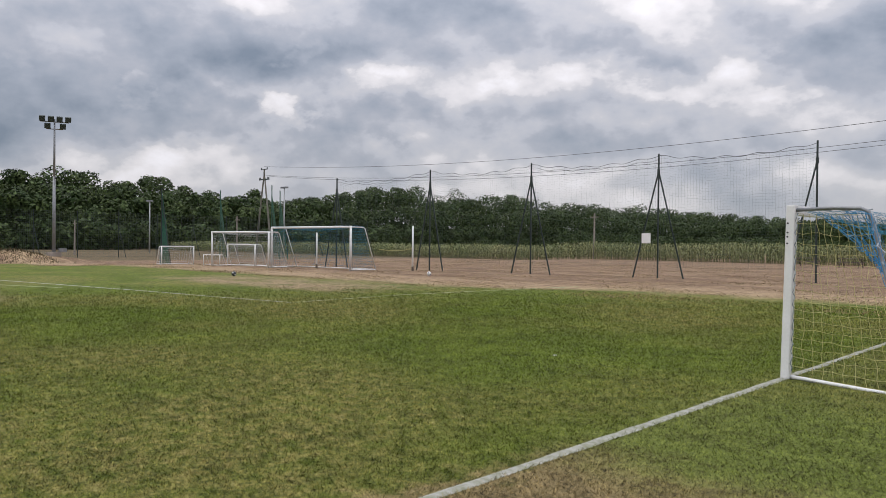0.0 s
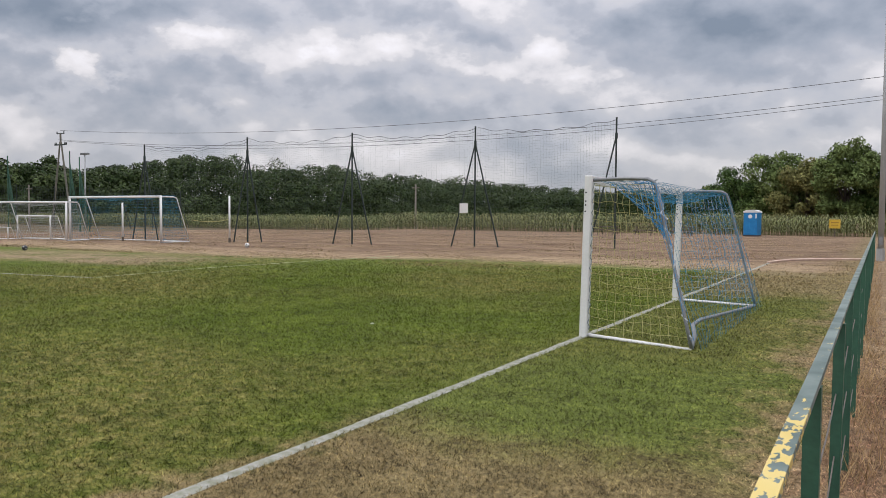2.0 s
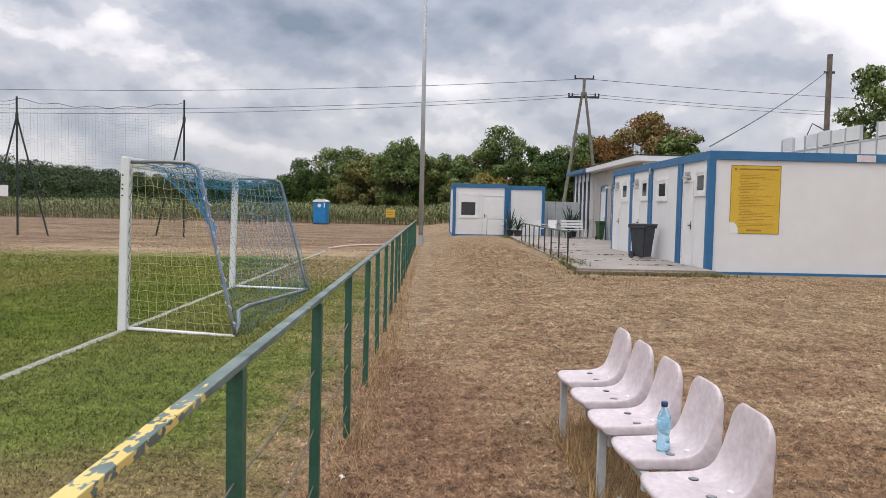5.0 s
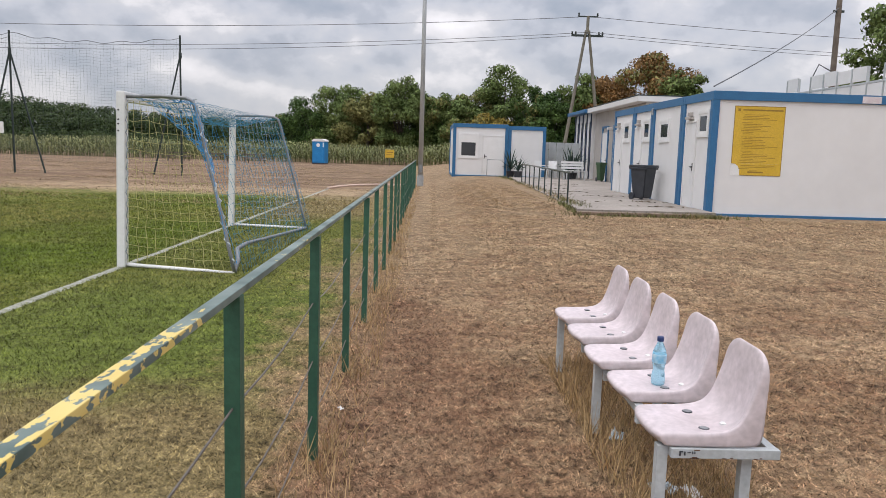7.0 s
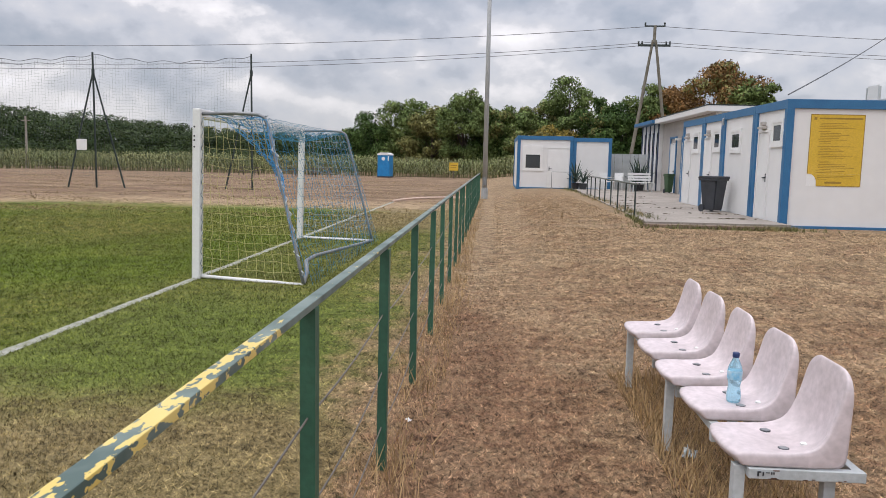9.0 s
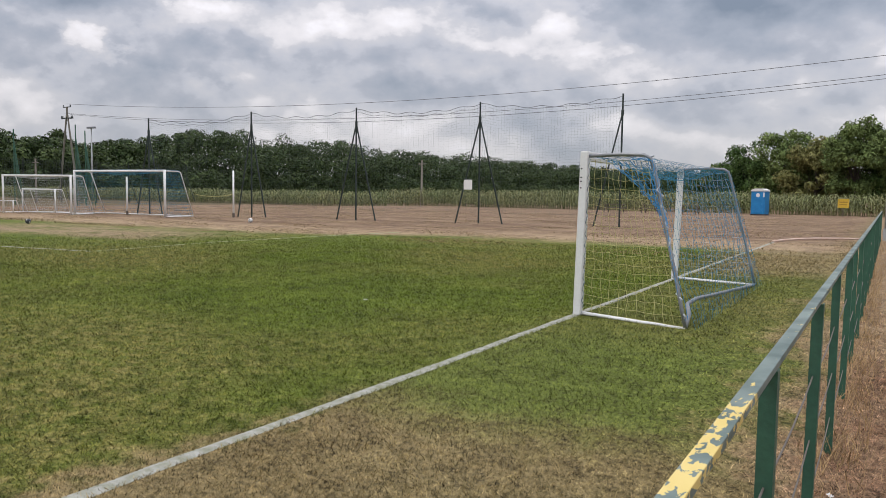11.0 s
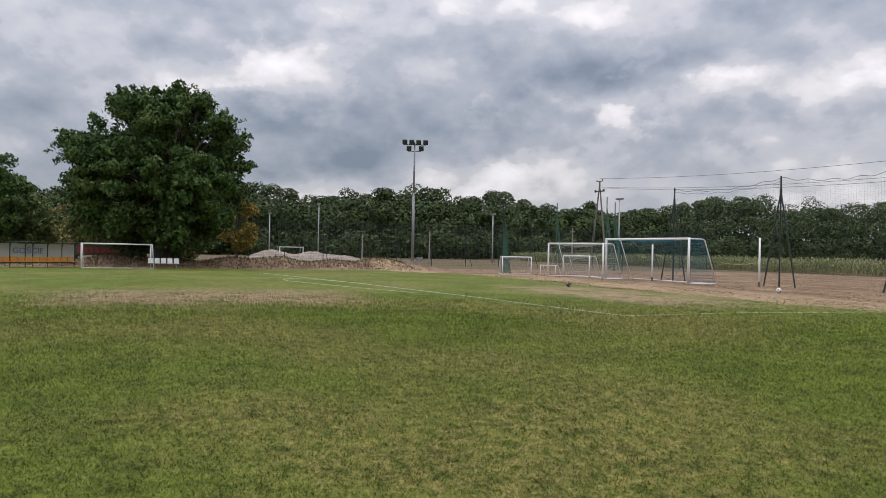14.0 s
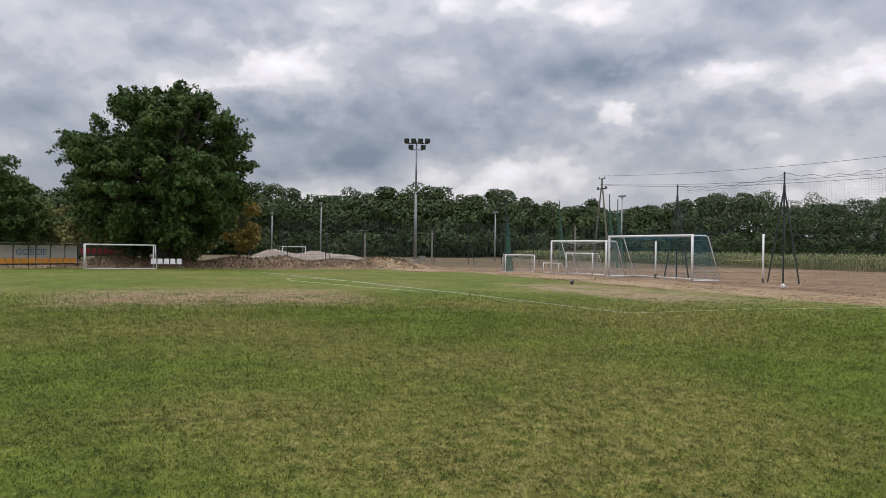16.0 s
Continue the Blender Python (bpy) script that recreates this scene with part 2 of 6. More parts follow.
    base = mix(patches, base, (0.27, 0.20, 0.12))
    edge = m("ADD", m("ADD", Y, wob), m("MULTIPLY", step(X, -19.0, -12.0), -3.4))
    bare = m("MULTIPLY", step(edge, 19.2, 21.4), step(m("ADD", X, m("MULTIPLY", wob, 0.4)), 0.2, -1.6))
    strip = m("MULTIPLY", m("MULTIPLY", step(edge, 19.4, 20.6), step(edge, 27.0, 22.5)), step(nz(2.2, 5, 0.7, (0.5, 1.0, 1.0)), 0.36, 0.56))
    earth = mix(m("MULTIPLY", strip, 0.85), earth, (0.36, 0.265, 0.16))
    west = step(m("ADD", X, m("MULTIPLY", wob, 0.5)), -65.4, -66.6)
    base = mix(m("MAXIMUM", bare, west), base, earth)
    south = step(m("ADD", X, wob), -71.0, -74.0)
    base = mix(m("MULTIPLY", south, 0.8), base, (0.105, 0.085, 0.045))
    tone = n.new("ShaderNodeHueSaturation")
    l.new(base, tone.inputs["Color"])
    fine = m("ADD", m("ADD", m("ADD", m("MULTIPLY", small, 0.24), m("MULTIPLY", nz(2.7, 3, 0.6), 0.14)), m("MULTIPLY", nz(24.0, 4, 0.75), 0.38)), m("MULTIPLY", tiny, 0.24))
    k = n.new("ShaderNodeMapRange")
    k.inputs[1].default_value, k.inputs[2].default_value = 0.38, 0.62
    k.inputs[3].default_value, k.inputs[4].default_value = 0.15, 1.78
    l.new(fine, k.inputs[0])
    l.new(k.outputs[0], tone.inputs["Value"])
    o = n.new("NodeGroupOutput")
    l.new(tone.outputs[0], o.inputs[0])
    l.new(fine, o.inputs[1])
    return g


TURF = turf_colour()


def turf_material(name, blades, dark=0.1, light=2.65):
    m, n, l, b = material(name)
    g = n.new("ShaderNodeGroup")
    g.node_tree = TURF
    b.inputs["Roughness"].default_value = 0.85
    b.inputs["Specular IOR Level"].default_value = 0.15
    if blades:
        hs = n.new("ShaderNodeHueSaturation")
        geo = n.new("ShaderNodeNewGeometry")
        r = n.new("ShaderNodeMapRange")
        r.inputs[3].default_value, r.inputs[4].default_value = dark, light
        l.new(geo.outputs["Random Per Island"], r.inputs[0])
        l.new(r.outputs[0], hs.inputs["Value"])
        l.new(g.outputs[0], hs.inputs["Color"])
        l.new(hs.outputs[0], b.inputs["Base Color"])
    else:
        l.new(g.outputs[0], b.inputs["Base Color"])
        bp = n.new("ShaderNodeBump")
        bp.inputs["Strength"].default_value, bp.inputs["Distance"].default_value = 0.8, 0.04
        l.new(g.outputs[1], bp.inputs["Height"])
        l.new(bp.outputs[0], b.inputs["Normal"])
    return m


M_GROUND = turf_material("turf_ground", False)
M_BLADES = turf_material("turf_blades", True)
M_GREEN_BLADES = turf_material("green_turf_blades", True, 0.30, 2.05)
M_CHALK = surf("chalk_line", (0.37, 0.37, 0.34), (0.20, 0.21, 0.14), 11.0, 0.9, 0.5, fine=60)
M_FADED = surf("faded_line", (0.36, 0.38, 0.24), (0.16, 0.20, 0.06), 1.2, 0.9, 0.3, fine=30)
M_WHITE = surf("white_enamel", (0.80, 0.80, 0.80), (0.73, 0.73, 0.72), 2.0, 0.35, 0.03, vary=0.03, grain=0.04)
M_PANEL = surf("container_panel", (0.755, 0.75, 0.745), (0.70, 0.695, 0.69), 0.5, 0.5, 0.02, fine=3, grain=0.025)
M_BLUE = surf("blue_paint", (0.022, 0.120, 0.265), (0.030, 0.150, 0.315), 2.5, 0.45, 0.06, vary=0.05)
M_NAVY = surf("navy_paint", (0.014, 0.030, 0.070), (0.022, 0.042, 0.095), 2.5, 0.45, 0.06)
M_GREENPAINT = surf("green_paint", (0.022, 0.085, 0.055), (0.035, 0.115, 0.07), 4.0, 0.5, 0.2, vary=0.12)
M_STEEL = surf("galvanised_steel", (0.20, 0.21, 0.22), (0.29, 0.30, 0.31), 4.0, 0.5, 0.05, 0.4)
M_GREYPAINT = surf("grey_paint", (0.40, 0.43, 0.44), (0.52, 0.55, 0.56), 3.0, 0.5, 0.2, vary=0.05)
M_MAST = surf("weathered_zinc", (0.34, 0.355, 0.36), (0.44, 0.455, 0.46), 1.5, 0.55, 0.05, 0.15)
M_POLEWOOD = surf("grey_pole_wood", (0.13, 0.125, 0.10), (0.21, 0.20, 0.165), 3.0, 0.85, 0.4)
M_DARKSTEEL = surf("dark_steel", (0.018, 0.03, 0.03), (0.04, 0.055, 0.05), 3.0, 0.55, 0.1, 0.2)
M_NET_YELLOW = surf("straw_net_cord", (0.38, 0.35, 0.13), (0.54, 0.50, 0.24), 3.0, 0.8, 0.0)
M_NET_BLUE = surf("blue_net_cord", (0.015, 0.16, 0.30), (0.03, 0.25, 0.42), 3.0, 0.7, 0.0)
M_NET_SWAG = surf("bright_blue_net_cord", (0.03, 0.22, 0.50), (0.06, 0.32, 0.62), 3.0, 0.7, 0.0)
M_NET_PALE = surf("pale_net_cord", (0.40, 0.44, 0.47), (0.50, 0.54, 0.57), 3.0, 0.8, 0.0)
M_NET_DARK = surf("dark_net_cord", (0.07, 0.10, 0.09), (0.12, 0.15, 0.13), 3.0, 0.8, 0.0)
M_CABLE = surf("cable", (0.05, 0.055, 0.06), (0.09, 0.09, 0.1), 3.0, 0.5, 0.0)
M_CONCRETE = surf("concrete", (0.24, 0.205, 0.175), (0.36, 0.32, 0.285), 1.4, 0.85, 0.4, fine=30)
M_PLASTER = surf("grey_plaster", (0.36, 0.335, 0.31), (0.44, 0.41, 0.38), 1.2, 0.9, 0.2, fine=25)
M_GLASS = surf("dark_window_glass", (0.035, 0.04, 0.045), (0.055, 0.06, 0.065), 0.7, 0.06, 0.0)
M_BLACKPLASTIC = surf("black_plastic", (0.030, 0.034, 0.042), (0.048, 0.052, 0.062), 4.0, 0.45, 0.1)
M_GREENPLASTIC = surf("green_plastic", (0.03, 0.07, 0.03), (0.05, 0.10, 0.045), 4.0, 0.45, 0.1)
M_SEAT = surf("weathered_seat_plastic", (0.66, 0.575, 0.595), (0.53, 0.46, 0.47), 7.0, 0.45, 0.06, fine=34, vary=0.04, grain=0.13, detail=8.0)
M_YELLOW = surf("yellow_board", (0.60, 0.385, 0.025), (0.66, 0.43, 0.05), 2.0, 0.5, 0.03)
M_PRINT = surf("dark_print", (0.27, 0.165, 0.02), (0.34, 0.21, 0.03), 9.0, 0.6, 0.0)
M_TOILET = surf("blue_moulded_plastic", (0.011, 0.18, 0.45), (0.016, 0.23, 0.53), 2.0, 0.4, 0.05)
M_BARK = surf("bark", (0.055, 0.045, 0.036), (0.11, 0.09, 0.07), 3.0, 0.9, 0.6)
M_WOOD = surf("weathered_wood", (0.10, 0.08, 0.065), (0.19, 0.16, 0.13), 3.0, 0.85, 0.4)


def leaf(name, c1, c2, spread=0.5):
    m = surf(name, c1, c2, 0.35, 0.6, 0.0, fine=3.0, island=spread, spec=0.12)
    return m


M_LEAF = leaf("leaf_dark_green", (0.040, 0.078, 0.021), (0.078, 0.126, 0.036), 0.6)
M_LEAF2 = leaf("leaf_mid_green", (0.092, 0.138, 0.044), (0.160, 0.205, 0.068), 0.6)
M_LEAF_OLIVE = leaf("leaf_olive", (0.155, 0.160, 0.055), (0.235, 0.225, 0.088), 0.6)
M_LEAF_RUST = leaf("leaf_rust", (0.230, 0.120, 0.046), (0.165, 0.105, 0.040))
M_LEAF_GOLD = leaf("leaf_gold", (0.26, 0.19, 0.042), (0.18, 0.15, 0.04))
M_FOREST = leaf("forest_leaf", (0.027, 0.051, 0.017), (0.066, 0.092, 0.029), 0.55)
M_CORN = leaf("corn_leaf", (0.130, 0.160, 0.062), (0.215, 0.215, 0.100), 0.55)
M_DRYBLADE = leaf("dry_grass_blade", (0.33, 0.215, 0.105), (0.46, 0.33, 0.175), 0.5)


# ---- building helpers ----
def mesh_from(name, verts, faces):
    me = bpy.data.meshes.new(name)
    verts = np.asarray(verts, dtype=np.float32)
    faces = np.asarray(faces, dtype=np.int32)
    k = faces.shape[1]
    me.vertices.add(len(verts))
    me.vertices.foreach_set("co", verts.ravel())
    me.loops.add(faces.size)
    me.loops.foreach_set("vertex_index", faces.ravel())
    me.polygons.add(len(faces))
    me.polygons.foreach_set("loop_start", np.arange(0, faces.size, k, dtype=np.int32))
    me.update(calc_edges=True)
    return me


def thing(name, x, y, z, label, category, group="", turn=0.0, kind=""):
    ob = new(name)
    ob.empty_display_size = 0.1
    ob.matrix_basis = pose(x, y, z, 0, 0, turn)
    return tagged(ob, label, category, group, kind)


def part(name, bm, mat, parent=None, label="", smooth=False):
    if isinstance(bm, bmesh.types.BMesh):
        me = bpy.data.meshes.new(name)
        bmesh.ops.recalc_face_normals(bm, faces=bm.faces)
        bm.to_mesh(me)
        bm.free()
    else:
        me = bm
    if mat:
        me.materials.append(mat)
    if smooth:
        me.polygons.foreach_set("use_smooth", np.ones(len(me.polygons), dtype=bool))
    ob = new(name, me)
    if parent:
        ob.parent = parent
    return tagged(ob, label)


def box(bm, x0, x1, y0, y1, z0, z1, bevel=0.0):
    m = Matrix.Translation(((x0 + x1) / 2, (y0 + y1) / 2, (z0 + z1) / 2)) @ Matrix.Diagonal((abs(x1 - x0), abs(y1 - y0), abs(z1 - z0), 1))
    made = bmesh.ops.create_cube(bm, size=1.0, matrix=m)
    if bevel:
        edges = {e for v in made["verts"] for e in v.link_edges}
        bmesh.ops.bevel(bm, geom=list(edges), offset=bevel, segments=2, profile=0.7, affect="EDGES")
    return bm


def boxes(*rows, bevel=0.0):
    bm = bmesh.new()
    for r in rows:
        box(bm, *r, bevel=bevel)
    return bm


def tube(bm, pts, r, n=8, cap=True, r_end=None):
    """A round bar along a line of points; r_end tapers it."""
    pts = [Vector(p) for p in pts]
    rings = []
    side = None
    for i, p in enumerate(pts):
        d = (pts[min(i + 1, len(pts) - 1)] - pts[max(i - 1, 0)]).normalized()
        if side is None:
            side = d.orthogonal().normalized()
        side = (side - d * side.dot(d)).normalized()
        other = d.cross(side)
        rr = r if r_end is None else r + (r_end - r) * i / (len(pts) - 1)
        rings.append([bm.verts.new(p + rr * (math.cos(2 * math.pi * k / n) * side + math.sin(2 * math.pi * k / n) * other)) for k in range(n)])
    for a, b in zip(rings, rings[1:]):
        for k in range(n):
            bm.faces.new((a[k], a[(k + 1) % n], b[(k + 1) % n], b[k]))
    if cap and n > 2:
        bm.faces.new(rings[0][::-1])
        bm.faces.new(rings[-1])
    return bm


def bar(pts, r, n=8, r_end=None):
    return tube(bmesh.new(), pts, r, n, True, r_end)


def lathe(profile, n=24):
    """A turned body from (radius, height) pairs."""
    bm = bmesh.new()
    rings = [[bm.verts.new((r * math.cos(2 * math.pi * k / n), r * math.sin(2 * math.pi * k / n), z)) for k in range(n)] for r, z in profile]
    for a, b in zip(rings, rings[1:]):
        for k in range(n):
            bm.faces.new((a[k], a[(k + 1) % n], b[(k + 1) % n], b[k]))
    bm.faces.new(rings[0][::-1])
    bm.faces.new(rings[-1])
    return bm


def smooth01(v):
    v = np.clip(v, 0.0, 1.0)
    return v * v * (3 - 2 * v)


def ground_z(x, y):
    """Height of the ground: level pitch, a low shelf under the cabins, a fall and an earth bank to the west."""
    x, y = np.asarray(x, float), np.asarray(y, float)
    z = 0.19 * smooth01((y - 7.0) / 9.0) * smooth01((x - 0.1) / 2.2)
    z = z + 0.09 * smooth01((y - 16.3) / 1.6) * smooth01((5.0 - x) / 0.8) * smooth01((x - 0.2) / 3.2)
    z = z - 0.35 * smooth01((-46.0 - x) / 14.0)
    lumps = 0.72 + 0.28 * np.sin(y * 0.9 + 1.0) * np.sin(y * 0.37)
    z = z + 1.05 * lumps * np.exp(-((x + 73.0) / 3.0) ** 2) * smooth01((y + 26.0) / 4.0) * smooth01((30.0 - y) / 8.0)
    return z


def gz(x, y):
    return float(ground_z(x, y))


# ---- ground ----
def stations(lo, hi, fine_lo, fine_hi, step):
    a = list(np.arange(fine_lo, fine_hi + step / 2, step))
    grow, v = step, fine_hi
    while v < hi:
        grow *= 1.35
        v += grow
        a.append(v)
    grow, v = step, fine_lo
    while v > lo:
        grow *= 1.35
        v -= grow
        a.insert(0, v)
    return np.array(a)


gxs, gys = stations(-900, 900, -84, 20, 0.7), stations(-900, 900, -30, 48, 0.7)
GX, GY = np.meshgrid(gxs, gys)
GZ = ground_z(GX, GY)
nx, ny = len(gxs), len(gys)
idx = np.arange(nx * ny).reshape(ny, nx)
quads = np.stack([idx[:-1, :-1], idx[:-1, 1:], idx[1:, 1:], idx[1:, :-1]], -1).reshape(-1, 4)
ground = part("ground", mesh_from("ground", np.stack([GX, GY, GZ], -1).reshape(-1, 3), quads), M_GROUND, smooth=True)
tagged(ground, "patchy football turf, dry straw verge and bare earth", "ground", kind="structure")


def painted_line(name, pts, width, mat, label):
    """A chalk line on the turf, a thin raised strip with ragged edges."""
    rnd = random.Random(len(pts) * 7 + int(width * 1000))
    fine = []
    for (ax, ay), (bx, by) in zip(pts, pts[1:]):
        k = max(1, int(math.hypot(bx - ax, by - ay) / 0.22))
        fine += [(ax + (bx - ax) * i / k, ay + (by - ay) * i / k) for i in range(k)]
    fine.append(pts[-1])
    bm = bmesh.new()
    rows = []
    for i, (x, y) in enumerate(fine):
        a, b = fine[max(i - 1, 0)], fine[min(i + 1, len(fine) - 1)]
        d = Vector((b[0] - a[0], b[1] - a[1])).normalized()
        w1, w2 = width / 2 * rnd.uniform(0.8, 1.2), width / 2 * rnd.uniform(0.8, 1.2)
        z = gz(x, y)
        rows.append([bm.verts.new(p) for p in ((x - d.y * w1, y + d.x * w1, z + 0.002), (x, y, z + 0.014), (x + d.y * w2, y - d.x * w2, z + 0.002))])
    for p, q in zip(rows, rows[1:]):
        for k in range(2):
            bm.faces.new((p[k], p[k + 1], q[k + 1], q[k]))
    return tagged(part(name, bm, mat, smooth=True), label, "pitch line", kind="structure")


painted_line("touch_line", [(-3.1, -12.0), (-3.1, 27.9)], 0.105, M_CHALK, "worn white chalk touchline on the turf")
painted_line("box_line", [(-16.2, 11.3), (-16.6, 15.5), (-16.3, 20.0), (-15.8, 24.0)], 0.09, M_FADED, "faded chalk penalty area line on grass")
painted_line("box_line", [(-16.2, 11.3), (-19.3, 10.85), (-22.5, 10.5), (-28.4, 9.6), (-34.5, 8.6), (-46.0, 6.1)], 0.11, M_CHALK, "chalk penalty area front line on grass")
painted_line("penalty_arc", [(-26.0, 9.1), (-29.1, 7.9), (-32.6, 6.8), (-35.4, 6.0), (-37.2, 6.05), (-38.2, 6.7), (-37.6, 7.5), (-35.5, 8.2), (-32.9, 9.1)], 0.10, M_FADED, "faded chalk penalty arc on grass")


# ---- railing along the pitch ----
def railing():
    rail_x, rail_h, pitch, first, count = 0.04, 1.096, 1.45, -2.13, 24
    r = thing("pitch_railing", rail_x, 0, 0, "green angle-iron railing with flaking yellow and grey top rail", "railing")
    post_bm = bmesh.new()
    box(post_bm, -0.022, 0.022, -0.004, 0.004, -0.05, rail_h - 0.0122)
    box(post_bm, 0.0155, 0.022, 0.0042, 0.042, -0.05, rail_h - 0.0122)
    post = part("post", post_bm, M_GREENPAINT, r)
    post.location = (0, first, 0)
    for i in range(1, count):
        p = new("post", post.data)
        p.parent = r
        p.location, p.rotation_euler = (0, first + pitch * i, 0), (0, random.uniform(-0.012, 0.012), random.uniform(-0.05, 0.05))
    end = first + pitch * (count - 1) + 0.1
    m, n, l, b = material("flaking_rail_paint")
    geo = n.new("ShaderNodeNewGeometry")
    sp = n.new("ShaderNodeSeparateXYZ")
    l.new(geo.outputs["Position"], sp.inputs[0])
    flake = n.new("ShaderNodeTexNoise")
    flake.inputs["Scale"].default_value, flake.inputs["Detail"].default_value, flake.inputs["Roughness"].default_value = 34.0, 5.0, 0.55
    along = n.new("ShaderNodeMapping")
    along.inputs["Scale"].default_value = (1.3, 0.55, 1.0)
    l.new(geo.outputs["Position"], along.inputs[0])
    l.new(along.outputs[0], flake.inputs["Vector"])
    reach = n.new("ShaderNodeMapRange")
    reach.inputs[1].default_value, reach.inputs[2].default_value = 1.70, 2.05
    reach.inputs[3].default_value, reach.inputs[4].default_value = 0.495, 0.665
    l.new(sp.outputs[1], reach.inputs[0])
    cut = n.new("ShaderNodeMath")
    cut.operation = "GREATER_THAN"
    l.new(flake.outputs[0], cut.inputs[0])
    l.new(reach.outputs[0], cut.inputs[1])
    under = n.new("ShaderNodeTexNoise")
    under.inputs["Scale"].default_value, under.inputs["Detail"].default_value = 5.0, 6.0
    l.new(geo.outputs["Position"], under.inputs["Vector"])
    ramp2 = n.new("ShaderNodeValToRGB")
    ramp2.color_ramp.elements[0].position, ramp2.color_ramp.elements[0].color = 0.38, (0.055, 0.095, 0.085, 1)
    ramp2.color_ramp.elements[1].position, ramp2.color_ramp.elements[1].color = 0.62, (0.17, 0.22, 0.20, 1)
    l.new(under.outputs[0], ramp2.inputs[0])
    yel = n.new("ShaderNodeMixRGB")
    yel.inputs[1].default_value, yel.inputs[2].default_value = (0.58, 0.40, 0.05, 1), (0.74, 0.62, 0.27, 1)
    l.new(under.outputs[0], yel.inputs[0])
    mx = n.new("ShaderNodeMixRGB")
    l.new(cut.outputs[0], mx.inputs[0])
    l.new(ramp2.outputs[0], mx.inputs[1])
    l.new(yel.outputs[0], mx.inputs[2])
    l.new(mx.outputs[0], b.inputs["Base Color"])
    bp = n.new("ShaderNodeBump")
    bp.inputs["Strength"].default_value, bp.inputs["Distance"].default_value = 0.6, 0.002
    l.new(cut.outputs[0], bp.inputs["Height"])
    l.new(bp.outputs[0], b.inputs["Normal"])
    b.inputs["Roughness"].default_value = 0.5
    top = bmesh.new()
    box(top, -0.019, 0.019, first - 0.1, end, rail_h - 0.012, rail_h + 0.008, bevel=0.003)
    part("top_rail", top, m, r, "top rail with yellow paint flaking to grey")
    for k, h in enumerate((0.22, 0.49, 0.77)):
        pts = []
        for i in range(count - 1):
            for f in (0.0, 0.25, 0.5, 0.75):
                sag = (0.012 + 0.03 * ((i * 7 + k * 3) % 5) / 5) * 4 * f * (1 - f)
                pts.append((0.0, first + pitch * (i + f), h - sag))
        part("wire", bar(pts, 0.0034, 5), surf("rusty_wire", (0.09, 0.08, 0.07), (0.15, 0.13, 0.11), 20.0, 0.6, 0.0), r, "thin rusty wire")
    return r


railing()


# ---- goals ----
def net_sheet(corner, rows, cols, cord, wobble=0.02, seed=1, sides=3, seg=1):
    """Cords of a net over a patch: corner(u, v) gives the place, u along the rows and v along the columns."""
    rnd = random.Random(seed)
    jig = [[Vector((rnd.uniform(-1, 1), rnd.uniform(-1, 1), rnd.uniform(-1, 1))) * wobble for _ in range(cols + 1)] for _ in range(rows + 1)]
    knot = [[corner(j / cols, i / rows) + (jig[i][j] if 0 < i < rows and 0 < j < cols else jig[i][j] * 0.3) for j in range(cols + 1)] for i in range(rows + 1)]
    bm = bmesh.new()
    for i in range(rows + 1):
        tube(bm, knot[i], cord, sides, False)
    for j in range(cols + 1):
        tube(bm, [knot[i][j] for i in range(rows + 1)], cord, sides, False)
    return bm


def lerp4(a, b, c, d, belly=None):
    """A patch through the corners a, b (first row) and d, c (last row), hanging out by belly in the middle."""
    a, b, c, d = (Vector(p) for p in (a, b, c, d))
    belly = Vector(belly or (0, 0, 0))

    def at(u, v):
        return (a * (1 - u) + b * u) * (1 - v) + (d * (1 - u) + c * u) * v + belly * (16 * u * (1 - u) * v * (1 - v))
    return at


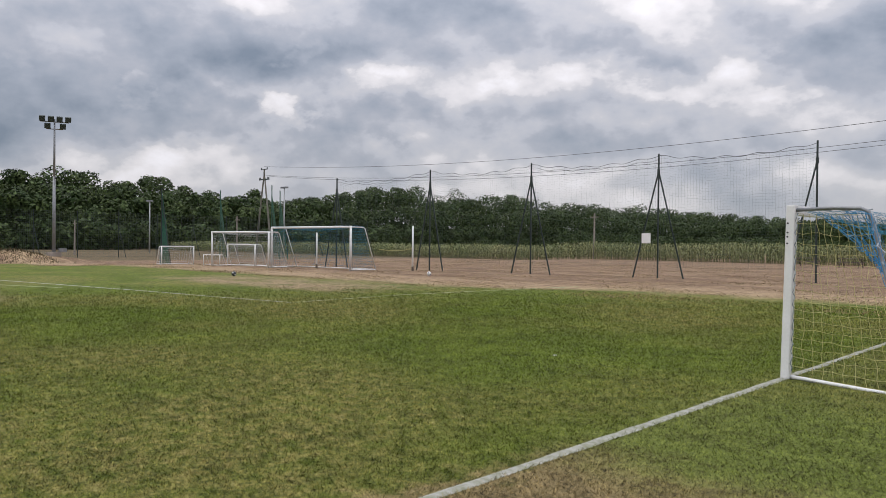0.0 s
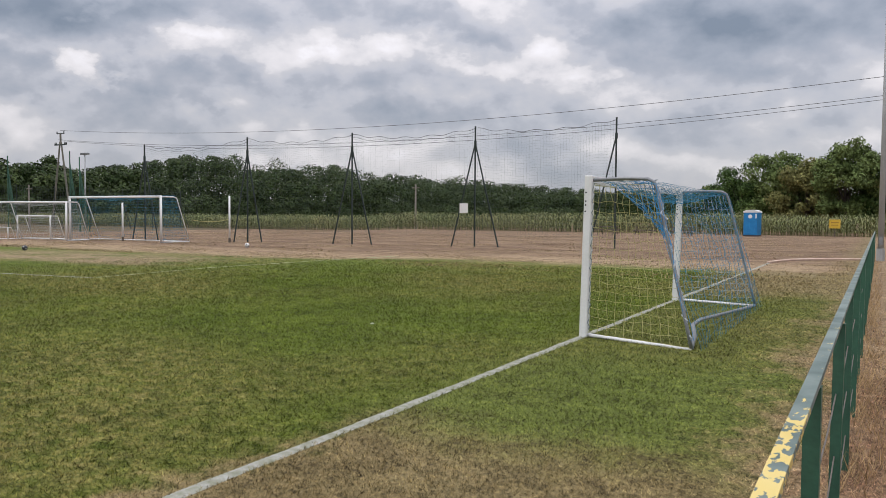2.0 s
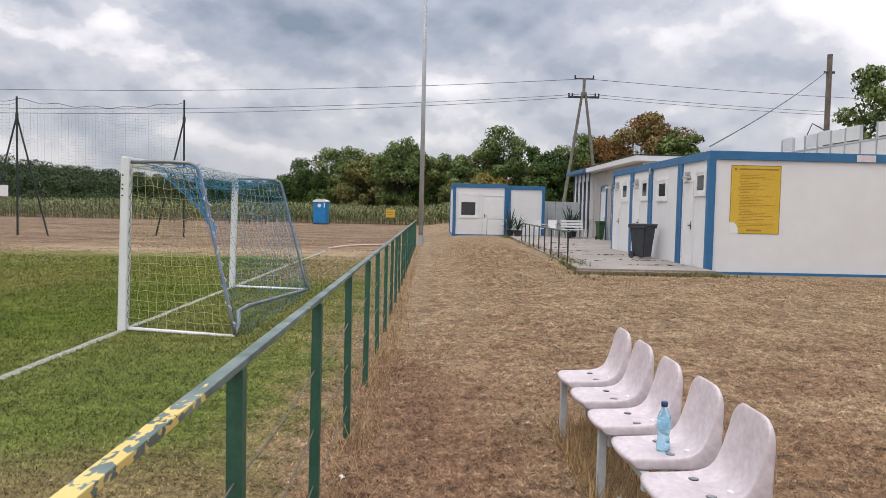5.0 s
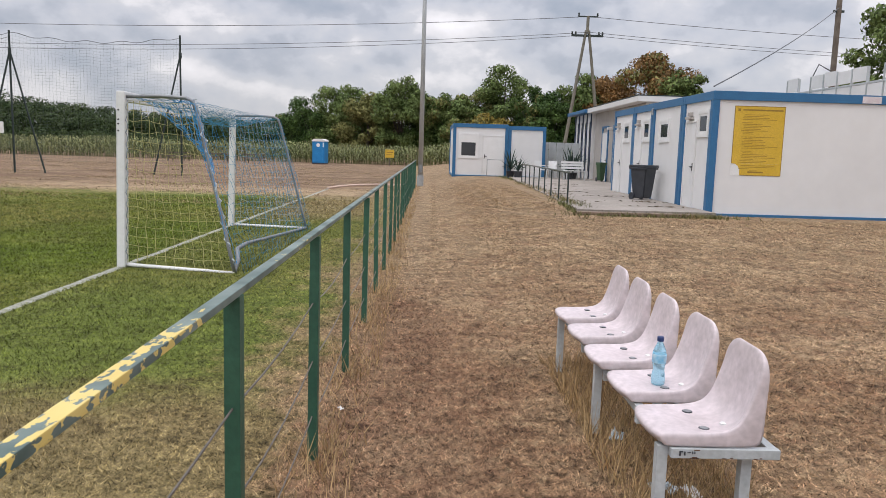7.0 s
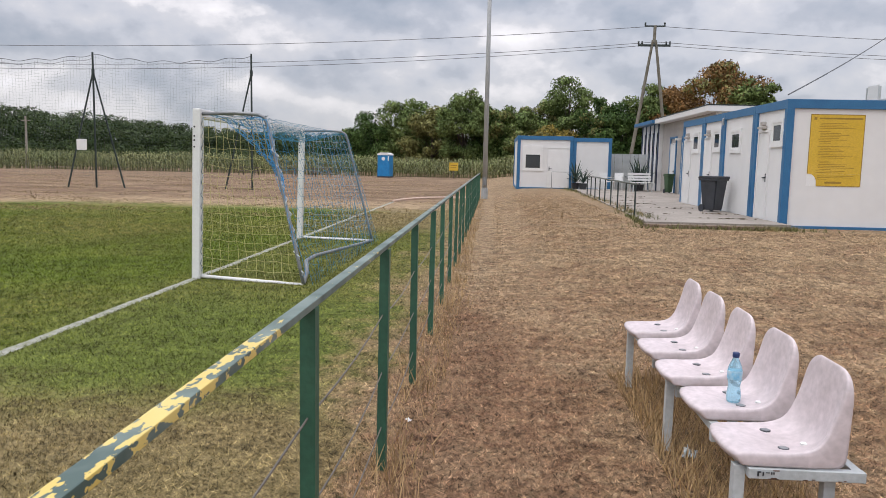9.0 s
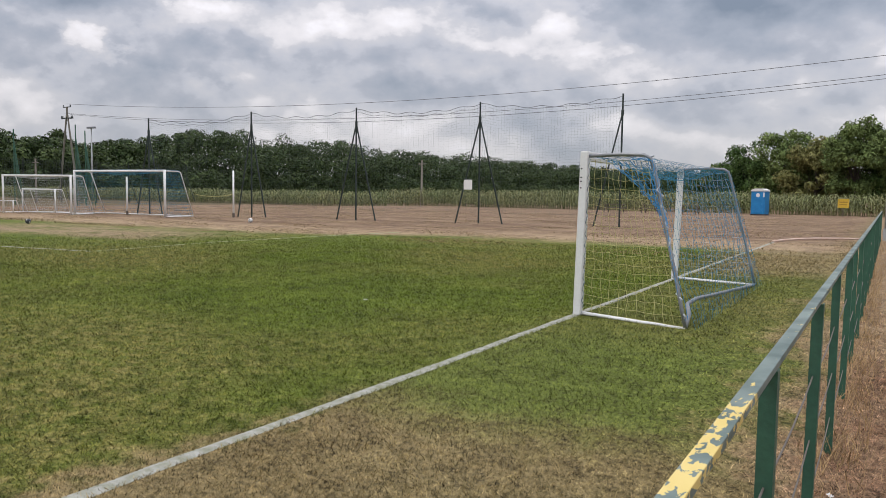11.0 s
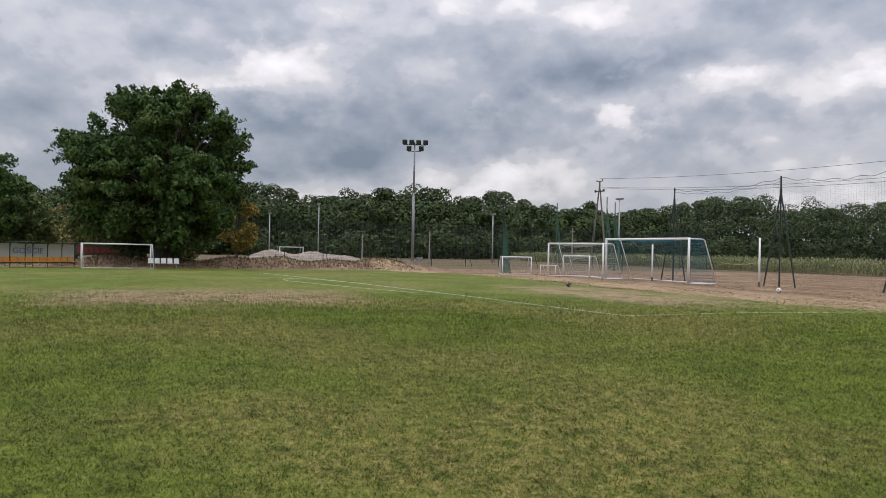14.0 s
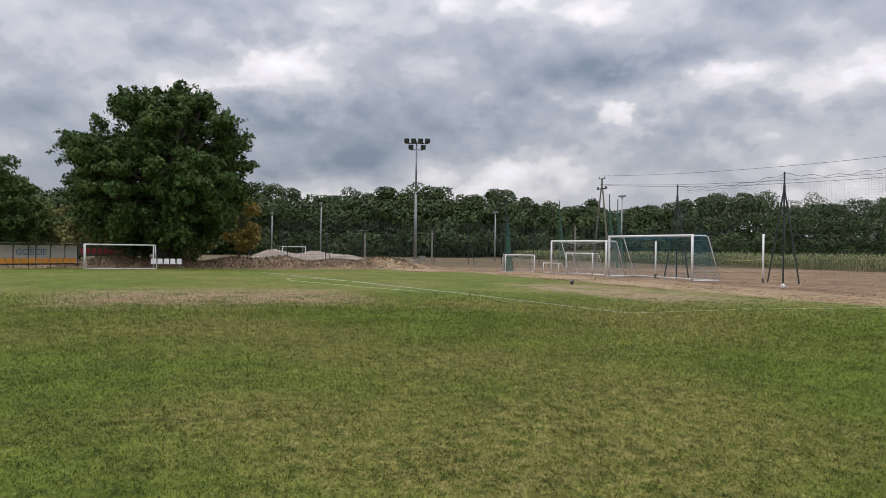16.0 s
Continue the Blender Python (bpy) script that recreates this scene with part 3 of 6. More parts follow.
def near_goal():
    # goal line along y; the frame reaches back along x
    w, h = 5.0, 2.08
    g = thing("football_goal", -3.08, 9.21, 0, "white aluminium goal with hanging blue and straw nets", "goal", "football goals")
    post = bmesh.new()
    box(post, -0.05, 0.05, -0.06, 0.06, 0, h, bevel=0.02)
    p1 = part("post", post, M_WHITE, g, "white oval aluminium post")
    p2 = new("post", p1.data)
    p2.parent, p2.location = g, (0, w, 0)
    for y in (0, w):
        for z in (1.62, 1.70, 1.75, 1.86):
            part("clip_slot", bar([(-0.022, y - 0.0605, z), (-0.022, y - 0.066, z)], 0.011, 8), M_BLACKPLASTIC, g)
    cross = bmesh.new()
    box(cross, -0.05, 0.05, 0.0605, w - 0.0605, h - 0.12, h - 0.002, bevel=0.02)
    part("crossbar", cross, M_WHITE, g)
    back = 1.40
    for y in (0.0, w):
        pts = [(0.05, y, h - 0.06), (0.45, y, h - 0.035), (0.74, y, h - 0.04), (0.82, y, h - 0.08), (0.87, y, h - 0.2)]
        for k in range(1, 9):
            pts.append((0.87 + (back - 0.87) * k / 8, y - 0.25 * k / 8 * (1 if y == 0 else 0.3), (h - 0.2) * (1 - k / 8) + 0.05 * k / 8))
        part("net_support", bar(pts, 0.022, 10), M_STEEL, g, "bent galvanised support tube", smooth=True)
        yb = y - 0.25 * (1 if y == 0 else 0.3)
        part("base_bar", bar([(0.05, y, 0.03), (back, yb, 0.03)], 0.024, 10), M_WHITE, g, smooth=True)
    y0, y1 = -0.25, w - 0.075
    pts = [(back, y0, 0.05), (back - 0.02, y0 + 0.25, 0.16), (back - 0.12, y0 + 0.6, 0.24), (back - 0.17, y0 + 1.3, 0.22), (back - 0.12, y0 + 3.0, 0.13), (back, y1, 0.04)]
    part("ground_bar", bar(pts, 0.026, 10), M_STEEL, g, smooth=True)
    g.rotation_euler = (0, radians(1.3), 0)
    # side nets hang a little slack between post and support
    for y, m, sd in ((0.0, M_NET_YELLOW, 3), (w, M_NET_PALE, 4)):
        d = -0.25 if y == 0 else -0.075
        side = lerp4((0.06, y, h - 0.1), (0.84, y, h - 0.12), (back, y + d, 0.06), (0.06, y, 0.05), (0.0, 0.10, -0.04))
        part("side_net", net_sheet(side, 17, 11, 0.0027, 0.018, sd), m, g, "straw-coloured side net" if y == 0 else "pale side net")
    rear = lerp4((0.86, 0, h - 0.1), (0.86, w, h - 0.1), (back + 0.12, y1, 0.02), (back + 0.12, y0, 0.02), (0.12, 0, -0.05))
    part("back_net", net_sheet(rear, 17, 38, 0.0019, 0.025, 5), M_NET_BLUE, g, "blue back net")
    roof = lerp4((0.05, 0, h - 0.06), (0.05, w, h - 0.06), (0.86, w, h - 0.08), (0.86, 0, h - 0.08), (0, 0, -0.22))
    part("roof_net", net_sheet(roof, 7, 38, 0.0022, 0.02, 6), M_NET_BLUE, g, "sagging blue roof net")
    # a gathered swag of spare net hangs down the near support
    swag = bmesh.new()
    rnd = random.Random(9)
    for k in range(4):
        ox, oy = rnd.uniform(-0.05, 0.06), rnd.uniform(0.02, 0.14)
        pts = [(0.55 + (back - 0.55) * f + ox + 0.02 * math.sin(9 * f + k), oy - 0.25 * f + 0.02 * math.cos(7 * f + k), (h - 0.06) - (h - 0.2) * max(0, (f - 0.35) / 0.65) ** 0.9 - 0.05 * rnd.random()) for f in [i / 14 for i in range(15)]]
        tube(swag, pts, 0.0036, 4, False)
    part("net_swag", swag, M_NET_SWAG, g, "bunched blue net")
    drape = lerp4((0.25, 0.12, h - 0.1), (0.83, 0.02, h - 0.1), (1.10, -0.05, 1.05), (0.92, 0.45, 1.35), (0.03, 0.1, -0.06))
    part("net_drape", net_sheet(drape, 13, 12, 0.0038, 0.03, 8), M_NET_SWAG, g, "loose fold of blue net")
    lace = bmesh.new()
    for y in (0.0,):
        pts = [(0.065 + 0.012 * math.sin(k * 2.1), y - 0.03 + 0.01 * math.cos(k * 1.7), 0.1 + (h - 0.2) * k / 40) for k in range(41)]
        tube(lace, pts, 0.006, 5, False)
        pts = [(0.06 + 0.8 * k / 12, y, h - 0.06 + 0.01 * math.sin(k * 2.2)) for k in range(13)]
        tube(lace, pts, 0.008, 5, False)
        pts = [(0.87 + (back - 0.87) * k / 30 + 0.03 * math.sin(k * 2.3), -0.25 * k / 30 + 0.02 * math.cos(k * 1.9), (h - 0.2) * (1 - k / 30) + 0.05) for k in range(31)]
        tube(lace, pts, 0.012, 5, False)
    part("net_lacing", lace, surf("lacing_cord", (0.10, 0.15, 0.20), (0.60, 0.63, 0.65), 22.0, 0.8, 0.0), g, "wound grey and white lacing cord")


near_goal()


def small_goal(name, ax, ay, bx, by, h, depth, r, net, label, mat=None, cells=0.16):
    """A stored goal between two feet on the ground, its frame reaching back."""
    a = math.atan2(by - ay, bx - ax)
    w = math.hypot(bx - ax, by - ay)
    g = thing(name, ax, ay, gz(ax, ay), label, "goal", "football goals", math.degrees(a))
    mat = mat or M_WHITE
    for x in (0.0, w):
        part("post", bar([(x, 0, 0), (x, 0, h)], r, 10), mat, g, smooth=True)
        if depth:
            part("net_support", bar([(x, 0, h - r), (x, depth * 0.45, h - r), (x, depth * 0.55, h - 0.12), (x, depth, 0.05)], r * 0.5, 8), mat, g, smooth=True)
            part("base_bar", bar([(x, 0, 0.03), (x, depth, 0.03)], r * 0.5, 8), mat, g, smooth=True)
    part("crossbar", bar([(0, 0, h - r), (w, 0, h - r)], r, 10), mat, g, smooth=True)
    if depth:
        part("ground_bar", bar([(0, depth, 0.03), (w, depth, 0.03)], r * 0.5, 8), mat, g, smooth=True)
    if net and depth:
        ny2, nz2 = max(4, int(depth / cells)), max(4, int(h / cells))
        for x in (0.0, w):
            part("side_net", net_sheet(lerp4((x, 0, h), (x, depth * 0.5, h), (x, depth, 0.03), (x, 0, 0.03)), nz2, ny2, 0.0042, 0.02, 3), net, g)
        part("back_net", net_sheet(lerp4((0, depth * 0.5, h), (w, depth * 0.5, h), (w, depth, 0.03), (0, depth, 0.03), (0, 0.1, 0)), nz2, int(w / cells), 0.0042, 0.02, 4), net, g)
        part("roof_net", net_sheet(lerp4((0, 0, h), (w, 0, h), (w, depth * 0.5, h), (0, depth * 0.5, h), (0, 0, -0.25)), max(3, ny2 // 2), int(w / cells), 0.0042, 0.02, 5), net, g)
    return g


small_goal("football_goal", -40.6, 26.85, -33.25, 27.25, 2.56, 2.0, 0.065, M_NET_BLUE, "full-size white goal with blue net beside bare earth")
small_goal("football_goal", -44.7, 25.0, -39.5, 25.9, 2.25, 1.6, 0.055, M_NET_PALE, "white goal with pale net stored behind another")
small_goal("training_goal", -49.4, 23.85, -49.0, 26.0, 1.30, 1.2, 0.04, M_NET_PALE, "low white training goal with pale net")
small_goal("mini_goal", -45.6, 24.9, -44.4, 25.4, 0.74, 0.6, 0.03, None, "very small white practice goal on the grass")
small_goal("training_goal", -45.3, 26.5, -42.6, 26.9, 1.44, 1.0, 0.045, M_NET_PALE, "white tube training goal beside larger goals")
small_goal("football_goal", -65.2, -0.03, -64.2, -5.03, 1.95, 1.2, 0.055, None, "white five-metre goal by an earth bank")


# ---- bench of seats by the path ----
def stadium_seat():
    s = thing("stadium_seat", 1.44, 3.145, 0.380, "weathered pinkish white plastic stadium seat", "seat", "bench seats")
    # rows from the front lip over the pan up to the top of the back: middle x, z, edge x, z, half width, foot of the side flange x, z
    rows = [(0.030, 0.015, 0.060, 0.010, 0.145, 0.062, 0.006), (0.005, 0.045, 0.034, 0.040, 0.160, 0.062, 0.008), (0.020, 0.066, 0.048, 0.056, 0.167, 0.068, 0.008),
            (0.070, 0.066, 0.085, 0.060, 0.170, 0.090, 0.008), (0.150, 0.058, 0.150, 0.061, 0.172, 0.150, 0.008), (0.220, 0.052, 0.220, 0.063, 0.173, 0.220, 0.008),
            (0.285, 0.050, 0.280, 0.069, 0.174, 0.300, 0.008), (0.335, 0.056, 0.318, 0.082, 0.174, 0.370, 0.008)]
    tall = [(0.372, 0.078, 0.346, 0.108, 0.174, 0.425, 0.009), (0.392, 0.115, 0.366, 0.145, 0.174, 0.442, 0.030), (0.402, 0.160, 0.383, 0.190, 0.173, 0.444, 0.100),
            (0.409, 0.210, 0.400, 0.240, 0.172, 0.446, 0.190), (0.414, 0.262, 0.412, 0.284, 0.174, 0.448, 0.255), (0.420, 0.305, 0.421, 0.322, 0.170, 0.449, 0.302),
            (0.425, 0.340, 0.428, 0.348, 0.157, 0.449, 0.334), (0.429, 0.364, 0.433, 0.366, 0.133, 0.449, 0.356), (0.433, 0.381, 0.437, 0.380, 0.094, 0.448, 0.373)]
    cols = 21
    bm = bmesh.new()
    grid, feet = [], []
    for mx, mz, ex, ez, hw, fx, fz in rows + tall:
        line = []
        for j in range(cols):
            u = -1 + 2 * j / (cols - 1)
            f = u * u * (0.35 + 0.65 * u * u)
            line.append(bm.verts.new((mx + (ex - mx) * f, hw * u, mz + (ez - mz) * f)))
        grid.append(line)
        feet.append((fx, fz, hw))
    for p, q in zip(grid, grid[1:]):
        for j in range(cols - 1):
            bm.faces.new((p[j], p[j + 1], q[j + 1], q[j]))
    # the rim rolls over at the top; deep side flanges fill the corner between pan and back
    for j, sign in ((0, -1), (cols - 1, 1)):
        bend = [bm.verts.new((line[j].co.x * 0.75 + fx * 0.25 + 0.002, sign * (hw + 0.006), line[j].co.z * 0.8 + fz * 0.2)) for line, (fx, fz, hw) in zip(grid, feet)]
        rim = [bm.verts.new((fx, sign * (hw + 0.009), fz)) for fx, fz, hw in feet]
        for i in range(len(rim) - 1):
            bm.faces.new((grid[i][j], grid[i + 1][j], bend[i + 1], bend[i]))
            bm.faces.new((bend[i], bend[i + 1], rim[i + 1], rim[i]))
    shell = part("shell", bm, M_SEAT, s, smooth=True)
    mod = shell.modifiers.new("thickness", "SOLIDIFY")
    mod.thickness, mod.offset = 0.008, -1
    sub = shell.modifiers.new("round", "SUBSURF")
    sub.levels = sub.render_levels = 1
    for y in (0.098, -0.098):
        part("drain_hole", bar([(0.240, y, 0.048), (0.240, y, 0.0585)], 0.017, 16), M_STEEL, s, "grey bolt head in a moulded well")
        part("bolt_well", bar([(0.240, y, 0.046), (0.240, y, 0.0565)], 0.021, 16), M_BLACKPLASTIC, s, "dark bolt well")
    part("rivet", bar([(0.335, -0.058, 0.050), (0.335, -0.058, 0.0640)], 0.017, 16), M_WHITE, s, "pale round plug")
    return s


seat = stadium_seat()
for k in range(1, 5):
    copy_thing(seat, pose(1.44 + (0.003, -0.008, -0.004, 0.002)[k - 1], 3.145 + 0.508 * k, 0.380, 0, 0, (0.6, -0.8, 0.4, -0.5)[k - 1]))


def seat_frame():
    f = thing("bench_frame", 1.5, 2.85, 0.0, "pale grey welded steel bench frame under seats", "bench")
    top, low = 0.385, 0.347
    for x, w in ((0.045, 0.04), (0.222, 0.026), (0.43, 0.036)):
        part("beam", boxes((x - w / 2, x + w / 2, 0.1405, 2.61, low + 0.002, top - 0.002), bevel=0.003), M_GREYPAINT, f)
    for y in (0.122, 0.60, 1.23, 1.80, 2.63):
        part("crossbar", boxes((0.025, 0.449, y - 0.018, y + 0.018, low if y < 0.2 or y > 2.61 else low - 0.042, top if y < 0.2 or y > 2.61 else low), bevel=0.003), M_GREYPAINT, f, "chipped pale grey end bar" if y < 0.2 else "")
    for y in (0.165, 1.27, 2.40):
        for x in (0.004, 0.338):
            part("leg", boxes((x - 0.021, x + 0.021, y - 0.022, y + 0.022, -0.04, top - 0.004 if x < 0.1 else low), bevel=0.003), M_GREYPAINT, f)
    part("scribble", boxes((0.055, 0.061, 0.1012, 0.1038, 0.358, 0.377), (0.061, 0.068, 0.1012, 0.1038, 0.372, 0.377), (0.074, 0.079, 0.1012, 0.1038, 0.360, 0.375), (0.086, 0.100, 0.1012, 0.1038, 0.371, 0.374), (0.105, 0.109, 0.1012, 0.1038, 0.366, 0.376), (0.113, 0.117, 0.1012, 0.1038, 0.367, 0.376)), M_BLACKPLASTIC, f, "worn dark marker scribble")
    M_CHIP = surf("rust_chip", (0.07, 0.035, 0.02), (0.14, 0.07, 0.04), 30.0, 0.8, 0.2)
    rnd = random.Random(77)
    for k in range(9):
        x, w, z = rnd.uniform(0.05, 0.43), rnd.uniform(0.004, 0.012), rnd.choice((0.348, 0.349, 0.381, 0.352))
        part("paint_chip", boxes((x - w, x + w, 0.1022, 0.1039, z - 0.0015, z + 0.002)), M_CHIP, f, "rusty paint chip")
    return f


seat_frame()


def bottle():
    b = thing("water_bottle", 1.668, 3.615, 0.434, "half-litre clear blue plastic bottle on a seat", "bottle")
    m, n, l, p = material("blue_bottle_plastic")
    p.inputs["Base Color"].default_value = (0.50, 0.80, 0.93, 1)
    p.inputs["Roughness"].default_value, p.inputs["Transmission Weight"].default_value, p.inputs["IOR"].default_value = 0.12, 0.75, 1.2
    prof = [(0.024, 0.0), (0.031, 0.006), (0.032, 0.03), (0.030, 0.05), (0.026, 0.075), (0.029, 0.095), (0.032, 0.105), (0.032, 0.15), (0.028, 0.168), (0.018, 0.19), (0.012, 0.205), (0.012, 0.212)]
    part("body", lathe(prof, 24), m, b, smooth=True)
    part("label_band", lathe([(0.0325, 0.108), (0.0327, 0.110), (0.0327, 0.146), (0.0325, 0.148)], 24), surf("bottle_label", (0.10, 0.42, 0.66), (0.62, 0.75, 0.80), 22.0, 0.4, 0.0), b, "blue and white paper label", smooth=True)
    part("cap", lathe([(0.0145, 0.208), (0.0155, 0.212), (0.0155, 0.228), (0.013, 0.231)], 20), surf("navy_cap", (0.012, 0.03, 0.11), (0.02, 0.04, 0.14), 9.0, 0.4, 0.0), b, "dark blue screw cap", smooth=True)


bottle()


def litter(x, y, size, mat, label, seed):
    rnd = random.Random(seed)
    bm = bmesh.new()
    n = 7
    g = [[bm.verts.new(((i / n - 0.5) * size + rnd.uniform(-1, 1) * size * 0.08, (j / n - 0.5) * size * 0.6 + rnd.uniform(-1, 1) * size * 0.08, 0.01 + abs(rnd.gauss(0, 1)) * size * 0.11)) for j in range(n + 1)] for i in range(n + 1)]
    for i in range(n):
        for j in range(n):
            bm.faces.new((g[i][j], g[i + 1][j], g[i + 1][j + 1], g[i][j + 1]))
    ob = part("litter", bm, mat)
    ob.matrix_basis = pose(x, y, gz(x, y) + 0.008, 0, 0, rnd.uniform(0, 180))
    mod = ob.modifiers.new("thickness", "SOLIDIFY")
    mod.thickness = 0.002
    return tagged(ob, label, "litter", "scraps on the grass")


M_FILM = surf("plastic_film", (0.55, 0.60, 0.62), (0.40, 0.52, 0.60), 12.0, 0.25, 0.0)
litter(1.60, 4.02, 0.12, M_FILM, "crumpled clear plastic scrap in dry grass", 2)
litter(1.66, 3.40, 0.12, M_FILM, "crumpled bluish film scrap under the bench", 3)
litter(1.76, 3.34, 0.11, M_WHITE, "crumpled white paper scrap under the bench", 4)
litter(0.10, 4.35, 0.04, M_WHITE, "small white paper scrap by the railing", 5)
litter(-6.0, 8.6, 0.05, M_WHITE, "tiny white scrap on the turf", 6)


# ---- cabins ----
ZC, ZP = 0.19, 0.311


def window_part(parent, x, y0, y1, z0, z1, axis):
    """A white framed window in a wall that faces -x ('x') or -y ('y'); local coordinates."""
    def bx(a0, a1, d0, d1, c0, c1):
        return (x + d0, x + d1, a0, a1, c0, c1) if axis == "x" else (a0, a1, x + d0, x + d1, c0, c1)
    t = 0.085
    fr = part("window", boxes(bx(y0, y1, -0.035, -0.001, z0, z0 + t), bx(y0, y1, -0.035, -0.001, z1 - t, z1), bx(y0, y0 + t, -0.035, -0.001, z0 + t, z1 - t), bx(y1 - t, y1, -0.035, -0.001, z0 + t, z1 - t)), M_WHITE, parent, "white plastic window")
    inner = 0.06
    part("sash", boxes(bx(y0 + t, y1 - t, -0.024, -0.004, z0 + t, z0 + t + inner), bx(y0 + t, y1 - t, -0.024, -0.004, z1 - t - inner, z1 - t), bx(y0 + t, y0 + t + inner, -0.024, -0.004, z0 + t + inner, z1 - t - inner), bx(y1 - t - inner, y1 - t, -0.024, -0.004, z0 + t + inner, z1 - t - inner)), M_WHITE, fr)
    part("pane", boxes(bx(y0 + t + inner, y1 - t - inner, -0.012, -0.004, z0 + t + inner, z1 - t - inner)), M_GLASS, fr, "dark glass")
    return fr


def door_part(parent, x, y0, y1, h, axis, hinge=1, lift=0.0):
    def bx(a0, a1, d0, d1, c0, c1):
        return (x + d0, x + d1, a0, a1, c0, c1) if axis == "x" else (a0, a1, x + d0, x + d1, c0, c1)
    d = part("door", boxes(bx(y0 + 0.05, y1 - 0.05, -0.022, -0.002, 0.13, h - 0.05)), M_WHITE, parent, "white steel door")
    part("door_frame", boxes(bx(y0, y0 + 0.045, -0.04, -0.001, 0.12, h), bx(y1 - 0.045, y1, -0.04, -0.001, 0.12, h), bx(y0 + 0.045, y1 - 0.045, -0.04, -0.001, h - 0.045, h)), M_PANEL, d)
    hy = y0 + 0.13 if hinge > 0 else y1 - 0.13
    s = 1 if hinge > 0 else -1
    part("handle", boxes(bx(hy - 0.02, hy + 0.02, -0.03, -0.022, 1.0 + lift, 1.2 + lift), bx(min(hy, hy + s * 0.13), max(hy, hy + s * 0.13), -0.06, -0.04, 1.09 + lift, 1.115 + lift), bx(hy - 0.012, hy + 0.012, -0.06, -0.03, 1.085 + lift, 1.12 + lift)), M_BLACKPLASTIC, d, "black lever handle")
    return d


def cabin(name, x0, y0, dx, dy, h, label, z=ZC):
    """A site cabin: blue steel frame with white sheet panels between."""
    c = thing(name, x0, y0, z, label, "cabin", "site cabins")
    p, beam, low = 0.16, 0.20, 0.13
    for x in (0, dx - p):
        for y in (0, dy - p):
            part("corner_post", boxes((x, x + p, y, y + p, low, h - beam), bevel=0.01), M_BLUE, c)
    for y in (0, dy - p):
        part("top_beam", boxes((0, dx, y, y + p, h - beam, h), bevel=0.01), M_BLUE, c)
        part("bottom_beam", boxes((0, dx, y, y + p, 0.0, low), bevel=0.01), M_BLUE, c)
    for x in (0, dx - p):
        part("top_beam", boxes((x + 0.002, x + p - 0.002, p, dy - p, h - beam, h - 0.003), bevel=0.008), M_BLUE, c)
        part("bottom_beam", boxes((x + 0.002, x + p - 0.002, p, dy - p, 0.003, low), bevel=0.008), M_BLUE, c)
    i = 0.045
    part("wall_panel", boxes((p, dx - p, i, i + 0.06, low, h - beam)), M_PANEL, c)
    part("wall_panel", boxes((p, dx - p, dy - i - 0.06, dy - i, low, h - beam)), M_PANEL, c)
    part("wall_panel", boxes((i, i + 0.06, p, dy - p, low, h - beam)), M_PANEL, c)
    part("wall_panel", boxes((dx - i - 0.06, dx - i, p, dy - p, low, h - beam)), M_PANEL, c)
    part("roof", boxes((p, dx - p, p, dy - p, h - 0.08, h - 0.03)), M_STEEL, c, "grey sheet roof")
    part("floor_plate", boxes((p, dx - p, p, dy - p, 0.02, 0.1)), M_WOOD, c)
    return c


CX, CY, CH = 6.99, 17.42, 2.92
edges = (0.0, 2.06, 4.64, 6.64, 9.12)
units = []
for a, b2 in zip(edges, edges[1:]):
    units.append(cabin("site_cabin", CX, CY + a, 6.05, b2 - a - 0.012, CH, "white panel cabin with blue steel frame on shelf", ZC - 0.07))
IN = 0.045
window_part(units[0], IN, 0.24, 0.98, 1.88, 2.52, "x")
door_part(units[0], IN, 1.02, 1.78, 2.29, "x", 1, 0.07)
window_part(units[1], IN, 1.05, 1.95, 1.79, 2.43, "x")
window_part(units[2], IN, 0.25, 1.00, 1.83, 2.50, "x")
door_part(units[2], IN, 1.04, 1.86, 2.28, "x", 1, 0.07)
window_part(units[3], IN, 0.5, 1.30, 1.83, 2.50, "x")
door_part(units[3], IN, 1.42, 2.3, 2.28, "x", 1, 0.07)
for u, y in ((0, 1.48), (2, 1.45), (3, 1.86)):
    part("door_lamp", boxes((-0.07, IN - 0.002, y - 0.17, y + 0.17, 2.33, 2.39), (-0.03, IN - 0.002, y - 0.1, y + 0.1, 2.41, 2.50), bevel=0.01), M_PLASTER, units[u], "weathered lamp box over the door")
part("gutter_elbow", bar([(0.02, 4.6 - 2.06, CH - 0.15), (-0.06, 4.5 - 2.06, CH - 0.2), (-0.06, 4.45 - 2.06, CH - 0.35)], 0.03, 8), M_STEEL, units[1])
part("sticker", boxes((3.42, 3.86, -0.004, -0.0005, CH - 0.185, CH - 0.03)), surf("pale_sticker", (0.60, 0.50, 0.52), (0.72, 0.68, 0.68), 8.0, 0.5, 0.0), units[0], "small pale sticker")


